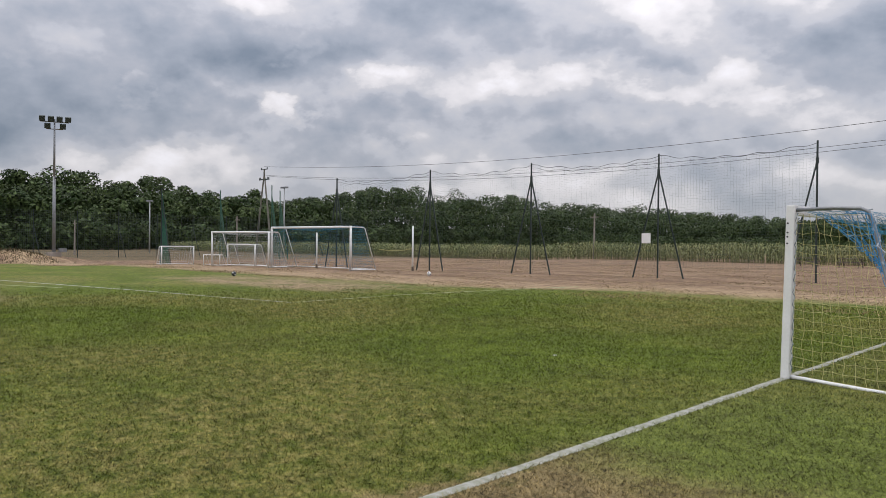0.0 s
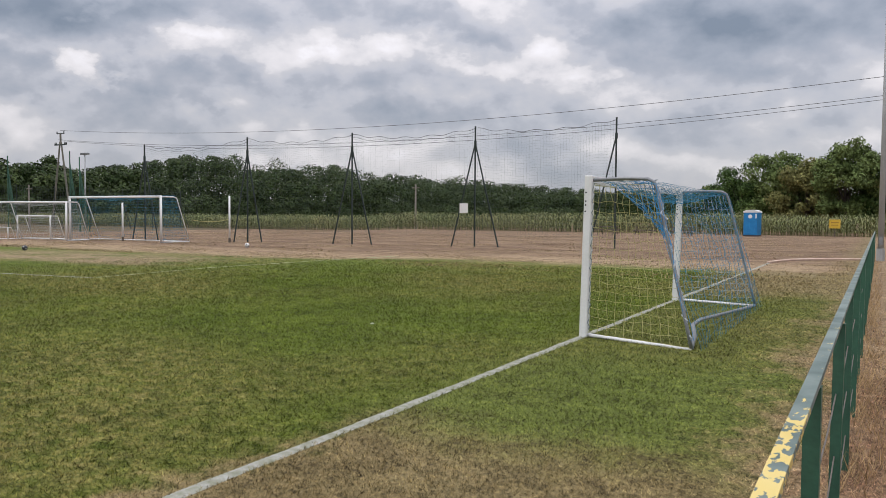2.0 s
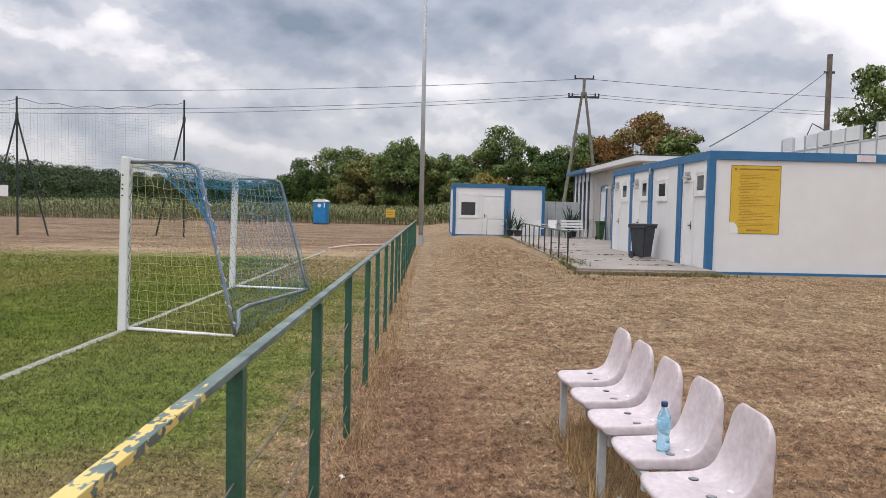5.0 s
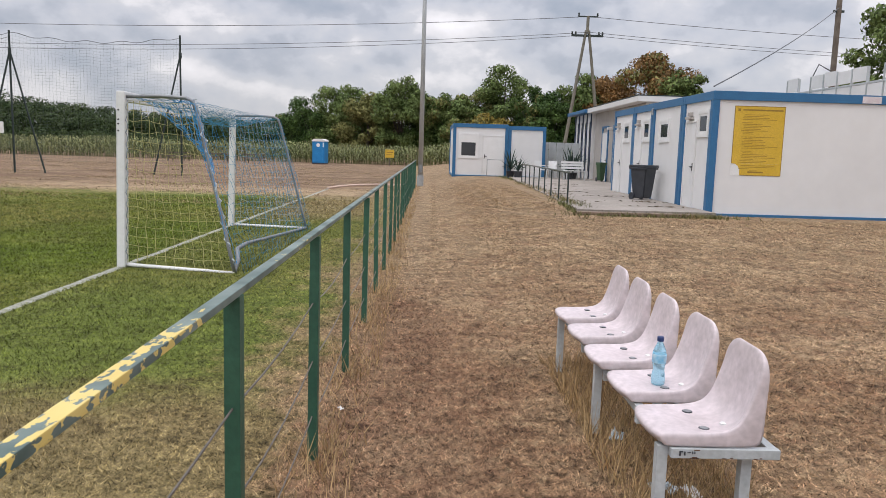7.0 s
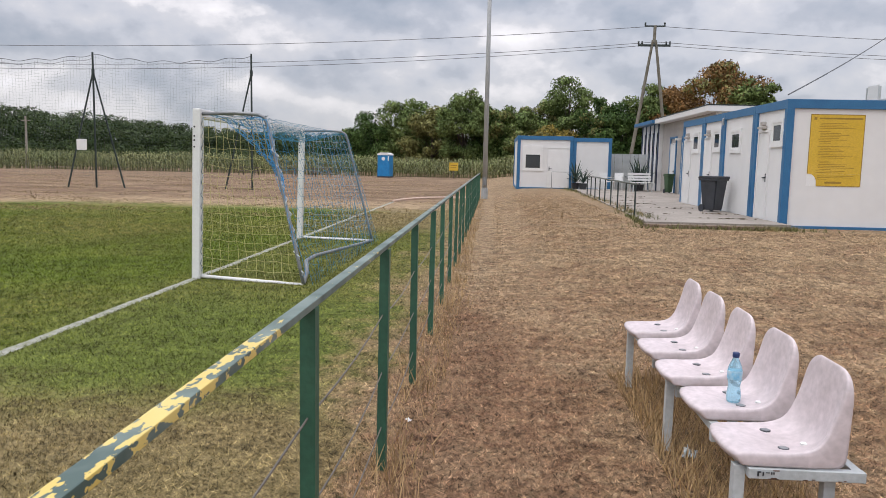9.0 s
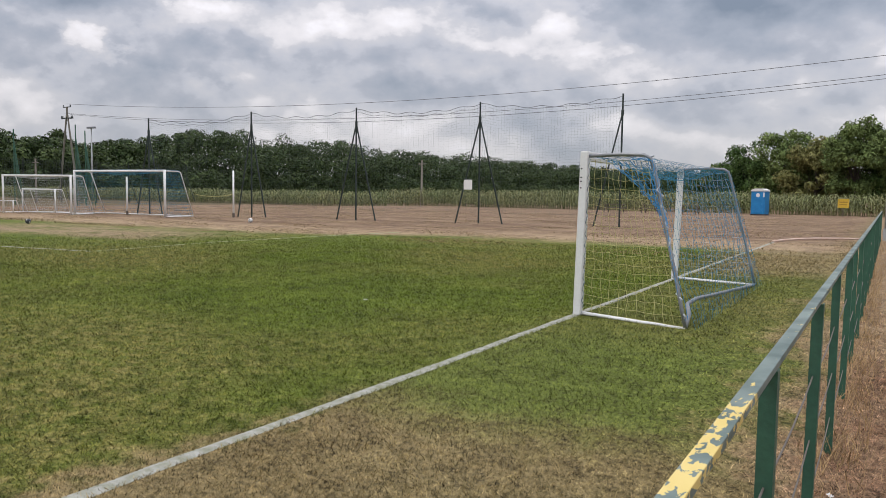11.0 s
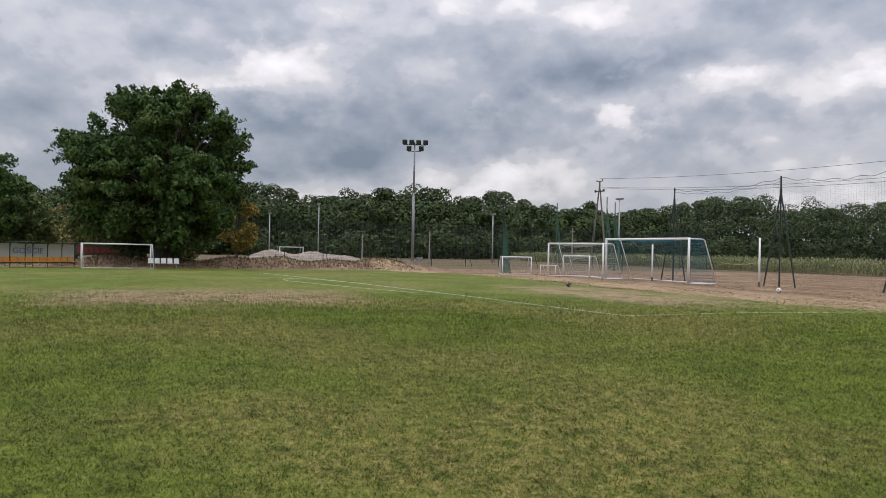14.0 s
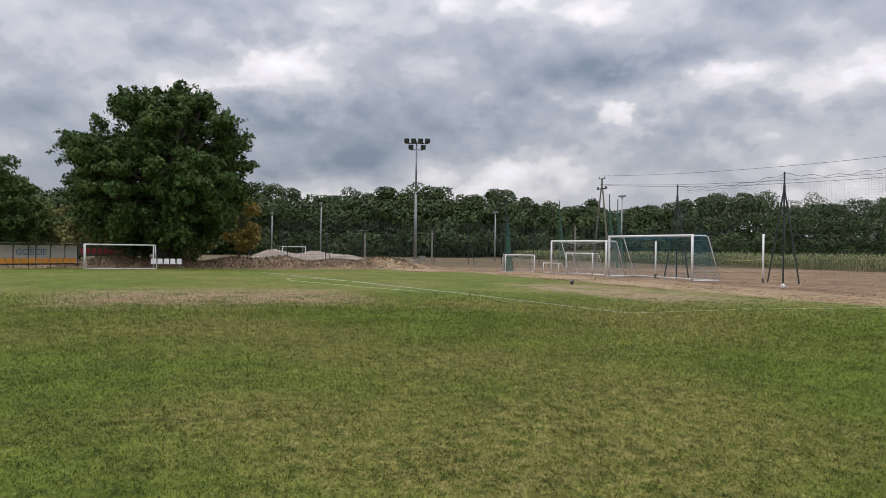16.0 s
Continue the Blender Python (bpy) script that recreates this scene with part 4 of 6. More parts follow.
def notice_board():
    b = thing("notice_board", CX, CY, ZC, "large yellow printed regulations board with torn corner", "sign")
    x0, x1, z0, z1 = 0.54, 1.68, 0.965, 2.52
    face = IN - 0.002
    bm = bmesh.new()
    box(bm, x0 + 0.2, x1, face - 0.006, face, z0, z0 + 0.26)
    box(bm, x0, x1, face - 0.006, face, z0 + 0.262, z1)
    # the torn corner leaves a curved edge
    pts = [(x0, z0 + 0.261), (x0 + 0.08, z0 + 0.25), (x0 + 0.15, z0 + 0.2), (x0 + 0.19, z0 + 0.12), (x0 + 0.199, z0), (x0 + 0.199, z0 + 0.261)]
    lo = [bm.verts.new((x, face - 0.006, z)) for x, z in pts]
    hi = [bm.verts.new((x, face, z)) for x, z in pts]
    bm.faces.new(lo)
    bm.faces.new(hi[::-1])
    for i in range(len(pts)):
        bm.faces.new((lo[i], lo[(i + 1) % len(pts)], hi[(i + 1) % len(pts)], hi[i]))
    part("sheet", bm, M_YELLOW, b)
    part("border", boxes((x0 - 0.012, x1 + 0.012, face - 0.008, face - 0.0065, z1 - 0.004, z1 + 0.012), (x1, x1 + 0.012, face - 0.008, face, z0, z1 - 0.004), (x0 + 0.2, x1, face - 0.008, face, z0 - 0.012, z0 - 0.001), (x0 - 0.012, x0 - 0.001, face - 0.008, face, z0 + 0.26, z1 - 0.004)), M_PRINT, b)
    part("torn_backing", boxes((x0 - 0.02, x0 + 0.19, face - 0.003, face - 0.001, z0 - 0.01, z0 + 0.25)), M_WHITE, b, "bare white backing")
    rnd = random.Random(12)
    f = face - 0.0085
    part("title_bar", boxes((x0 + 0.18, x1 - 0.04, f, face - 0.0062, z1 - 0.095, z1 - 0.062)), M_PRINT, b)
    part("crest", boxes((x0 + 0.06, x0 + 0.12, f, face - 0.0062, z1 - 0.11, z1 - 0.05)), M_PRINT, b)
    z = z1 - 0.19
    k = 0
    while z > z0 + 0.13:
        a = x0 + (0.16 if k % 4 else 0.20) + rnd.uniform(0, 0.06)
        e = a + rnd.choice((0.25, 0.45, 0.62, 0.78, 0.55))
        if k % 9 != 4:
            part("text_bar", boxes((a, min(e, x1 - 0.08), f, face - 0.0062, z, z + 0.009)), M_PRINT, b)
        z -= 0.036
        k += 1
    part("signature", boxes((x0 + 0.38, x0 + 0.74, f, face - 0.0062, z0 + 0.05, z0 + 0.085), (x0 + 0.42, x0 + 0.6, f, face - 0.0062, z0 + 0.1, z0 + 0.108)), M_PRINT, b)


notice_board()

small = cabin("site_cabin", 1.80, 39.3, 2.85, 5.9, 2.76, "white cabin with blue frame, shuttered window and door")
window_part(small, IN, 0.30, 1.32, 0.98, 2.28, "y")
part("shutter", boxes((0.405, 1.215, IN - 0.045, IN - 0.026, 1.80, 2.175)), M_WHITE, small, "half-lowered white roller shutter")
door_part(small, IN, 1.52, 2.68, 2.18, "y", 1)
cabin("site_cabin", 4.66, 39.34, 1.95, 5.9, 2.70, "blank white cabin with blue frame")


def club_house():
    h = thing("club_house", 8.9, 29.4, ZC, "grey plastered club building with overhanging flat roof", "building")
    part("wall", boxes((0, 7.0, 0.15, 8.8, 0, 3.40)), M_PLASTER, h)
    part("gable_panel", boxes((0.0, 7.0, 0.0, 0.148, 2.6, 3.40)), M_PANEL, h, "white sheet panel")
    part("roof", boxes((-0.45, 7.4, -0.35, 8.85, 3.405, 3.62), bevel=0.02), M_PANEL, h, "white roof slab with dark edge")
    part("roof_edge", boxes((-0.46, 7.41, -0.36, 8.86, 3.624, 3.66)), M_DARKSTEEL, h)
    for y in (3.8, 6.0):
        door_part(h, 0.0, y, y + 1.0, 2.4, "x", 1)
        part("door_surround", boxes((-0.05, -0.001, y - 0.12, y - 0.002, 0, 2.6), (-0.05, -0.001, y + 1.002, y + 1.12, 0, 2.6), (-0.05, -0.001, y - 0.12, y + 1.12, 2.602, 2.7)), M_BLUE, h, "blue door surround")
    part("wall_lamp", boxes((-0.25, -0.001, 5.1, 5.3, 2.5, 2.6), bevel=0.01), M_PANEL, h)
    p = thing("annex", 8.7, 38.3, ZC, "white panelled annex with narrow blue strips", "building")
    part("wall", boxes((0.03, 7.0, 0.0, 4.2, 0, 3.42)), M_PANEL, p)
    for k in range(5):
        part("blue_strip", boxes((-0.01, 0.028, k * 1.0 + 0.05, k * 1.0 + 0.2, 0, 3.42)), M_NAVY, p)
    for k in range(4):
        part("strip_window", boxes((-0.004, 0.028, k + 0.27, k + 0.42, 0.5, 3.0)), M_GLASS, p)
    part("roof", boxes((-0.4, 7.2, -0.1, 4.5, 3.425, 3.6), bevel=0.02), M_BLUE, p, "blue roof edge")


club_house()


def hoarding():
    h = thing("hoarding", 16.0, 13.0, ZC - 0.35, "tall white panel hoarding with steel posts and rail", "hoarding")
    for k in range(21):
        y = k * 1.0
        part("post", boxes((-0.05, 0.05, y - 0.02, y + 0.02, 0, 5.08)), M_GREYPAINT, h)
        if k < 20:
            part("panel", boxes((-0.02, 0.02, y + 0.05, y + 0.95, 0.3, 4.45)), M_PANEL, h)
            lift = 0.04 * ((k * 5) % 3)
            if k % 5 != 3:
                part("panel", boxes((-0.02, 0.02, y + 0.05, y + 0.95, 4.58, 5.05 + lift)), M_WHITE, h)
    part("rail", boxes((-0.03, 0.03, 0, 20.0, 4.46, 4.53)), M_GREYPAINT, h)


hoarding()

pad_bm = bmesh.new()
pad_plan = [(3.9, 16.75), (6.985, 16.75), (6.985, 26.6), (8.88, 28.5), (8.88, 39.2), (4.75, 39.2), (4.42, 31.5)]
pad_lo = [pad_bm.verts.new((x, y, 0.0)) for x, y in pad_plan]
pad_hi = [pad_bm.verts.new((x, y, ZP)) for x, y in pad_plan]
pad_bm.faces.new(pad_hi)
pad_bm.faces.new(pad_lo[::-1])
for k in range(len(pad_plan)):
    pad_bm.faces.new((pad_lo[k], pad_lo[(k + 1) % 7], pad_hi[(k + 1) % 7], pad_hi[k]))
pad = part("concrete_pad", pad_bm, surf("stained_slab", (0.235, 0.205, 0.178), (0.33, 0.295, 0.26), 0.9, 0.9, 0.25, fine=18, detail=8.0, grain=0.2))
tagged(pad, "cracked concrete walkway slab in front of cabins", "pavement", kind="structure")
step_edge = part("pad_kerb", boxes((3.85, 6.4, 16.55, 16.74, 0.0, 0.27), bevel=0.015), surf("brown_kerb", (0.16, 0.11, 0.08), (0.25, 0.18, 0.14), 3.0, 0.9, 0.4))
tagged(step_edge, "worn brown timber kerb before the slab", "kerb", kind="structure")


def pad_rail():
    r = thing("walkway_railing", 0, 0, ZP - 0.02, "low dark green tube railing along the walkway", "railing")
    a, b = Vector((3.98, 18.5, 0)), Vector((4.45, 31.4, 0))
    n = 9
    for k in range(n):
        p = a.lerp(b, k / (n - 1))
        part("post", bar([p, p + Vector((0, 0, 0.77))], 0.02, 8), M_DARKSTEEL, r)
    part("top_rail", bar([a + Vector((0, -0.05, 0.78)), b + Vector((0, 0.05, 0.78))], 0.024, 8), surf("worn_green_rail", (0.07, 0.09, 0.075), (0.16, 0.17, 0.15), 3.0, 0.5, 0.1), r, smooth=True)
    q = thing("gate_hoop", 3.55, 38.6, ZC, "thin tubular steel hoop before the cabin door", "railing")
    part("hoop", bar([(0, 0, 0), (0, 0, 0.95), (1.0, 0, 0.95), (1.0, 0, 0)], 0.02, 8), M_STEEL, q)


pad_rail()


def wheelie_bin(x, y, turn, mat, label, s=1.0, wide=1.0):
    b = thing("wheelie_bin", x, y, ZP, label, "bin", "wheelie bins", turn)
    b.scale = (wide, wide, 1.0)
    bm = bmesh.new()
    lo = [(-0.22, -0.24), (0.22, -0.24), (0.22, 0.24), (-0.22, 0.24)]
    up2 = [(-0.29, -0.34), (0.29, -0.34), (0.29, 0.34), (-0.29, 0.34)]
    va = [bm.verts.new((px * s, py * s, 0.05)) for px, py in lo]
    vb = [bm.verts.new((px * s, py * s, 0.94 * s)) for px, py in up2]
    bm.faces.new(va[::-1])
    bm.faces.new(vb)
    for k in range(4):
        bm.faces.new((va[k], va[(k + 1) % 4], vb[(k + 1) % 4], vb[k]))
    bmesh.ops.bevel(bm, geom=list(bm.edges), offset=0.03, segments=2, affect="EDGES")
    part("body", bm, mat, b)
    part("rim", boxes((-0.32 * s, 0.32 * s, -0.37 * s, 0.37 * s, 0.90 * s, 0.955 * s), bevel=0.015), mat, b)
    part("lid", boxes((-0.315 * s, 0.315 * s, -0.40 * s, 0.375 * s, 0.957 * s, 1.03 * s), bevel=0.025), mat, b)
    part("handle", bar([(-0.25 * s, 0.43 * s, 0.97 * s), (0.25 * s, 0.43 * s, 0.97 * s)], 0.018, 8), mat, b)
    for px in (-0.26, 0.26):
        w = part("wheel", bar([(px * s - 0.025, 0.24 * s, 0.10), (px * s + 0.025, 0.24 * s, 0.10)], 0.10, 16), M_BLACKPLASTIC, b)


wheelie_bin(6.55, 21.1, 35, M_BLACKPLASTIC, "dark grey plastic wheelie bin beside the cabin", 0.94, 0.86)
wheelie_bin(8.55, 35.0, 20, M_GREENPLASTIC, "dark green plastic wheelie bin by the building", 0.86, 0.62)


def white_bench(x, y, turn):
    b = thing("white_bench", x, y, ZP, "white slatted garden bench against the annex", "bench", "", turn)
    for k in range(4):
        part("seat_slat", boxes((0, 1.15, 0.02 + 0.105 * k, 0.11 + 0.105 * k, 0.42, 0.445), bevel=0.006), M_WHITE, b)
    for k in range(3):
        part("back_slat", boxes((0, 1.15, 0.455 + 0.03 * k, 0.48 + 0.03 * k, 0.52 + 0.13 * k, 0.62 + 0.13 * k), bevel=0.006), M_WHITE, b)
    for xx in (0.12, 1.03):
        part("leg", boxes((xx - 0.025, xx + 0.025, 0.03, 0.08, 0, 0.418), (xx - 0.025, xx + 0.025, 0.40, 0.453, 0, 0.50), (xx - 0.02, xx + 0.02, 0.08, 0.40, 0.37, 0.415)), M_GREYPAINT, b)
        part("back_stay", bar([(xx, 0.47, 0.44), (xx, 0.56, 0.90)], 0.02, 8), M_GREYPAINT, b)


white_bench(7.05, 35.9, 12)


def spiky_plant(x, y, h, seed):
    rnd = random.Random(seed)
    t = thing("potted_yucca", x, y, ZP if 3.9 < x < 8.8 else gz(x, y), "spiky blue-green yucca in a dark pot", "plant", "potted plants")
    part("pot", lathe([(0.16, 0.0), (0.22, 0.28), (0.24, 0.30), (0.20, 0.30)], 16), M_BLACKPLASTIC, t)
    mat = leaf("yucca_leaf", (0.045, 0.075, 0.060), (0.075, 0.105, 0.085), 0.3)
    for k in range(26):
        a, e, length = rnd.uniform(0, 6.28), rnd.uniform(0.2, 1.35), h * rnd.uniform(0.55, 0.85)
        d = Vector((math.cos(a) * math.cos(e), math.sin(a) * math.cos(e), math.sin(e)))
        s = Vector((-math.sin(a), math.cos(a), 0)) * 0.035
        o = Vector((0, 0, 0.3 + h * 0.15 * rnd.random()))
        bm = bmesh.new()
        p = [bm.verts.new(o - s), bm.verts.new(o + s), bm.verts.new(o + d * length * 0.55 + s * 0.9), bm.verts.new(o + d * length * 0.55 - s * 0.9), bm.verts.new(o + d * length - Vector((0, 0, 0.12 * length)))]
        mid_v = bm.verts.new(o + d * length * 0.5 - Vector((0, 0, 0.02)))
        bm.faces.new((p[0], p[1], p[2], mid_v))
        bm.faces.new((p[0], mid_v, p[3]))
        bm.faces.new((p[3], mid_v, p[2], p[4]))
        part("frond", bm, mat, t)


spiky_plant(4.75, 38.6, 1.5, 3)
spiky_plant(5.05, 37.9, 1.1, 4)
spiky_plant(7.5, 37.3, 1.7, 5)
spiky_plant(7.9, 38.3, 1.9, 6)
gate = thing("sheet_fence", 6.62, 41.0, gz(6.6, 41.0), "grey steel sheet fence closing the yard", "fence")
for k in range(5):
    part("sheet", boxes((k * 0.42, k * 0.42 + 0.40, 0, 0.04, 0.05, 1.95)), M_GREYPAINT, gate)
part("rail", boxes((0, 2.1, 0.042, 0.09, 1.6, 1.68)), M_STEEL, gate)
for x, y, turn in ((6.1, 37.6, 25), (6.75, 37.9, -20)):
    c = thing("plastic_chair", x, y, ZP, "white moulded plastic garden chair", "chair", "garden chairs", turn)
    part("seat", boxes((-0.22, 0.22, -0.22, 0.22, 0.40, 0.44), bevel=0.015), M_WHITE, c)
    part("backrest", boxes((-0.22, 0.22, 0.20, 0.24, 0.44, 0.85), bevel=0.015), M_WHITE, c)
    for sx in (-0.2, 0.2):
        for sy in (-0.2, 0.2):
            part("leg", bar([(sx * 1.1, sy * 1.1, 0), (sx, sy, 0.4)], 0.02, 6), M_WHITE, c)
        part("armrest", boxes((sx - 0.025, sx + 0.025, -0.2, 0.2, 0.62, 0.65)), M_WHITE, c)


def slab_debris():
    rng = np.random.default_rng(31)
    n = 300
    drift = rng.choice(np.array([18.2, 19.6, 20.1, 22.4, 23.0, 24.6, 26.3, 28.8, 30.5]), n)
    y = drift + rng.normal(0, 0.12, n)
    x = 5.5 + 1.1 * np.sin(drift * 7.3) + rng.normal(0, 0.38, n)
    a = rng.uniform(0, 6.28, n)
    s = rng.uniform(0.015, 0.06, n)
    z = np.full(n, ZP + 0.004)
    ux, uy = np.cos(a) * s, np.sin(a) * s
    v = np.stack([np.stack([x - ux, y - uy, z], 1), np.stack([x + uy * 0.5, y - ux * 0.5, z + 0.01], 1), np.stack([x + ux, y + uy, z], 1), np.stack([x - uy * 0.5, y + ux * 0.5, z + 0.018], 1)], 1).reshape(-1, 3)
    d = part("leaf_litter", mesh_from("leaf_litter", v, np.arange(4 * n).reshape(n, 4)), leaf("dead_leaf", (0.09, 0.06, 0.035), (0.15, 0.11, 0.06), 0.5))
    tagged(d, "dry leaves and crumbs scattered over the slab", "leaves", kind="stuff")


slab_debris()


# ---- ball-stop net behind the goal ----
MASTS = [(-10.93, 35.66, 6.38), (-17.8, 34.1, 6.15), (-24.5, 32.6, 6.0), (-31.03, 31.42, 5.95), (-37.9, 29.9, 5.7)]


def net_mast(x, y, h, last, spread):
    dx, dy = -6.75, -1.45
    k = math.hypot(dx, dy)
    ux, uy = dx / k, dy / k
    m = thing("net_mast", x, y, 0, "dark green steel tripod mast for ball-stop net", "mast", "net masts")
    part("pole", bar([(0, 0, -0.05), (0, 0, h)], 0.045, 8), M_DARKSTEEL, m)
    for s in ((1,) if last else (1, -1)):
        part("leg", bar([(ux * s * spread, uy * s * spread, -0.03), (0, 0, h * 0.86)], 0.04, 8), M_DARKSTEEL, m)
    part("collar", bar([(0, 0, h * 0.84), (0, 0, h * 0.88)], 0.07, 10), M_DARKSTEEL, m)
    return m


for i, (x, y, h) in enumerate(MASTS):
    net_mast(x, y, h, i == 0, (1.25, 1.25, 1.15, 0.92, 0.92)[i])


def ball_net():
    n = thing("ball_stop_net", MASTS[0][0], MASTS[0][1], 0, "fine dark ball-stop net hung between tripod masts", "net")
    o = Vector((MASTS[0][0], MASTS[0][1], 0))
    for i, ((ax, ay, ah), (bx, by, bh)) in enumerate(zip(MASTS, MASTS[1:])):
        a, b = Vector((ax, ay, 0)) - o, Vector((bx, by, 0)) - o

        def at(u, v, a=a, b=b, ah=ah, bh=bh):
            p = a.lerp(b, u)
            top = ah + (bh - ah) * u - 0.12 - 0.30 * 4 * u * (1 - u) - 0.05 * math.sin(u * 31)
            return Vector((p.x, p.y - 0.03, top * (1 - v) + 0.55 * v))
        part("net_panel", net_sheet(at, 40, 50, 0.0024, 0.004, 20 + i), M_NET_DARK, n)
        rope = [at(k / 40, 0) + Vector((0, 0, 0.015)) for k in range(41)]
        part("head_rope", bar(rope, 0.010, 5), M_CABLE, n)
        if i in (1, 3):
            part("mid_rope", bar([at(k / 20, 0.03) for k in range(21)], 0.008, 5), M_CABLE, n)


ball_net()
sg = thing("small_sign", -18.25, 33.9, 0, "small blank white sign tied to the net", "sign")
part("plate", boxes((-0.26, 0.22, -0.13, -0.115, 1.72, 2.22)), M_WHITE, sg)
part("tie", boxes((-0.03, 0.03, -0.114, 0.02, 1.95, 1.99)), M_CABLE, sg)
for x, y, h in ((-31.2, 30.2, 2.6), (-37.3, 27.9, 2.2)):
    p = thing("white_pole", x, y, 0, "slim white painted pole standing on bare earth", "pole", "white poles")
    part("shaft", bar([(0, 0, -0.05), (0, 0, h)], 0.05, 10), M_WHITE, p, smooth=True)
    part("foot", bar([(0, 0, 0), (0, 0, 0.25)], 0.07, 10), M_WOOD, p)


def ball(x, y, mat, label):
    b = thing("football", x, y, 0.11, label, "ball", "footballs")
    bm = bmesh.new()
    bmesh.ops.create_icosphere(bm, subdivisions=3, radius=0.11)
    part("skin", bm, mat, b, smooth=True)
    for k in range(6):
        bm = bmesh.new()
        a = k * 1.047
        p = Vector((math.cos(a) * 0.09, math.sin(a) * 0.09, 0.05 if k % 2 else -0.03)).normalized() * 0.1085
        d = p.normalized()
        tube(bm, [p, p + d * 0.004], 0.03, 5)
        part("patch", bm, M_BLACKPLASTIC if mat is M_WHITE else M_WHITE, b)


ball(-30.6, 18.2, M_BLACKPLASTIC, "black and white football on the grass")
ball(-25.7, 26.0, M_WHITE, "white football lying on bare earth")


# ---- masts, pylons and cables ----
def floodlight_mast():
    m = thing("floodlight_mast", -72.4, 24.8, gz(-72.4, 24.8), "grey floodlight mast with six dark lamps", "floodlight")
    h = 12.4
    part("pole", bar([(0, 0, 0), (0, 0, 7.2)], 0.16, 12, 0.12), M_STEEL, m, smooth=True)
    part("pole", bar([(0, 0, 7.2), (0, 0, h)], 0.10, 12, 0.07), M_STEEL, m, smooth=True)
    part("base_block", boxes((-0.5, 0.5, -0.5, 0.5, -0.1, 0.35), bevel=0.03), M_CONCRETE, m)
    part("switch_box", boxes((0.3, 0.55, 0.3, 0.95, 0.35, 0.7), bevel=0.02), M_STEEL, m)
    ux, uy = 0.325, 0.946
    for z, offs in ((h, (-1.05, -0.35, 0.35, 1.05)), (h - 0.65, (-0.62, 0.62))):
        part("crossarm", bar([(ux * offs[0] * 1.1, uy * offs[0] * 1.1, z - 0.25), (ux * offs[-1] * 1.1, uy * offs[-1] * 1.1, z - 0.25)], 0.05, 8), M_STEEL, m)
        for o in offs:
            l = part("lamp", boxes((-0.14, 0.20, -0.25, 0.25, -0.22, 0.24), bevel=0.04), M_DARKSTEEL, m)
            l.location, l.rotation_euler = (ux * o + 0.15, uy * o, z), (0, 0.35, math.atan2(uy, ux) - math.pi / 2)
            part("lens", boxes((0.202, 0.212, -0.19, 0.19, -0.16, 0.18)), M_GLASS, l)
    part("bracket", bar([(0, 0, 7.0), (0.25, 0.1, 7.1)], 0.06, 6), M_DARKSTEEL, m)


floodlight_mast()


def lamp_post(x, y, h, r0, r1, label, arm=0.0):
    z = gz(x, y)
    m = thing("lamp_post", x, y, z, label, "lamp post", "lamp posts")
    part("pole", bar([(0, 0, 0), (0, 0, h)], r0, 14, r1), M_MAST, m, smooth=True)
    if arm:
        part("lamp_head", boxes((-0.5 * arm, 0.5 * arm, -0.2, 0.2, h - 0.05, h + 0.2), bevel=0.04), M_STEEL, m)
    else:
        part("base_sleeve", bar([(0, 0, -0.05), (0, 0, 0.45)], r0 * 1.3, 14), M_MAST, m)
        part("hatch", boxes((-0.06, 0.06, -r0 - 0.012, -r0 * 0.85, 0.6, 0.9)), M_STEEL, m)
        part("crossarm", bar([(-0.9, 0, h - 0.3), (0.9, 0, h - 0.3)], 0.05, 8), M_STEEL, m)


lamp_post(0.24, 31.8, 12.0, 0.105, 0.07, "tall galvanised steel mast at the railing's end")


def polar(az, dist):
    return dist * math.sin(radians(az)), dist * math.cos(radians(az))


for az, dist, h in ((-81.8, 135, 7.7), (-78.2, 140, 9.9), (-65.0, 130, 8.3), (-55.6, 118, 10.3)):
    x, y = polar(az, dist)
    lamp_post(x, y, h, 0.12, 0.09, "distant grey lamp post before the woods", 1.6)
for az, dist, h in ((-74.9, 110, 4.1), (-69.8, 110, 4.6), (-59.0, 100, 5.2), (-32.2, 90, 5.4)):
    x, y = polar(az, dist)
    p = thing("telegraph_pole", x, y, gz(x, y), "pale concrete pole standing at the cornfield", "pole", "field poles")
    part("shaft", bar([(0, 0, 0), (0, 0, h)], 0.13, 8, 0.09), M_CONCRETE, p)
    part("crossarm", boxes((-0.5, 0.5, -0.05, 0.05, h - 0.5, h - 0.4)), M_CONCRETE, p)


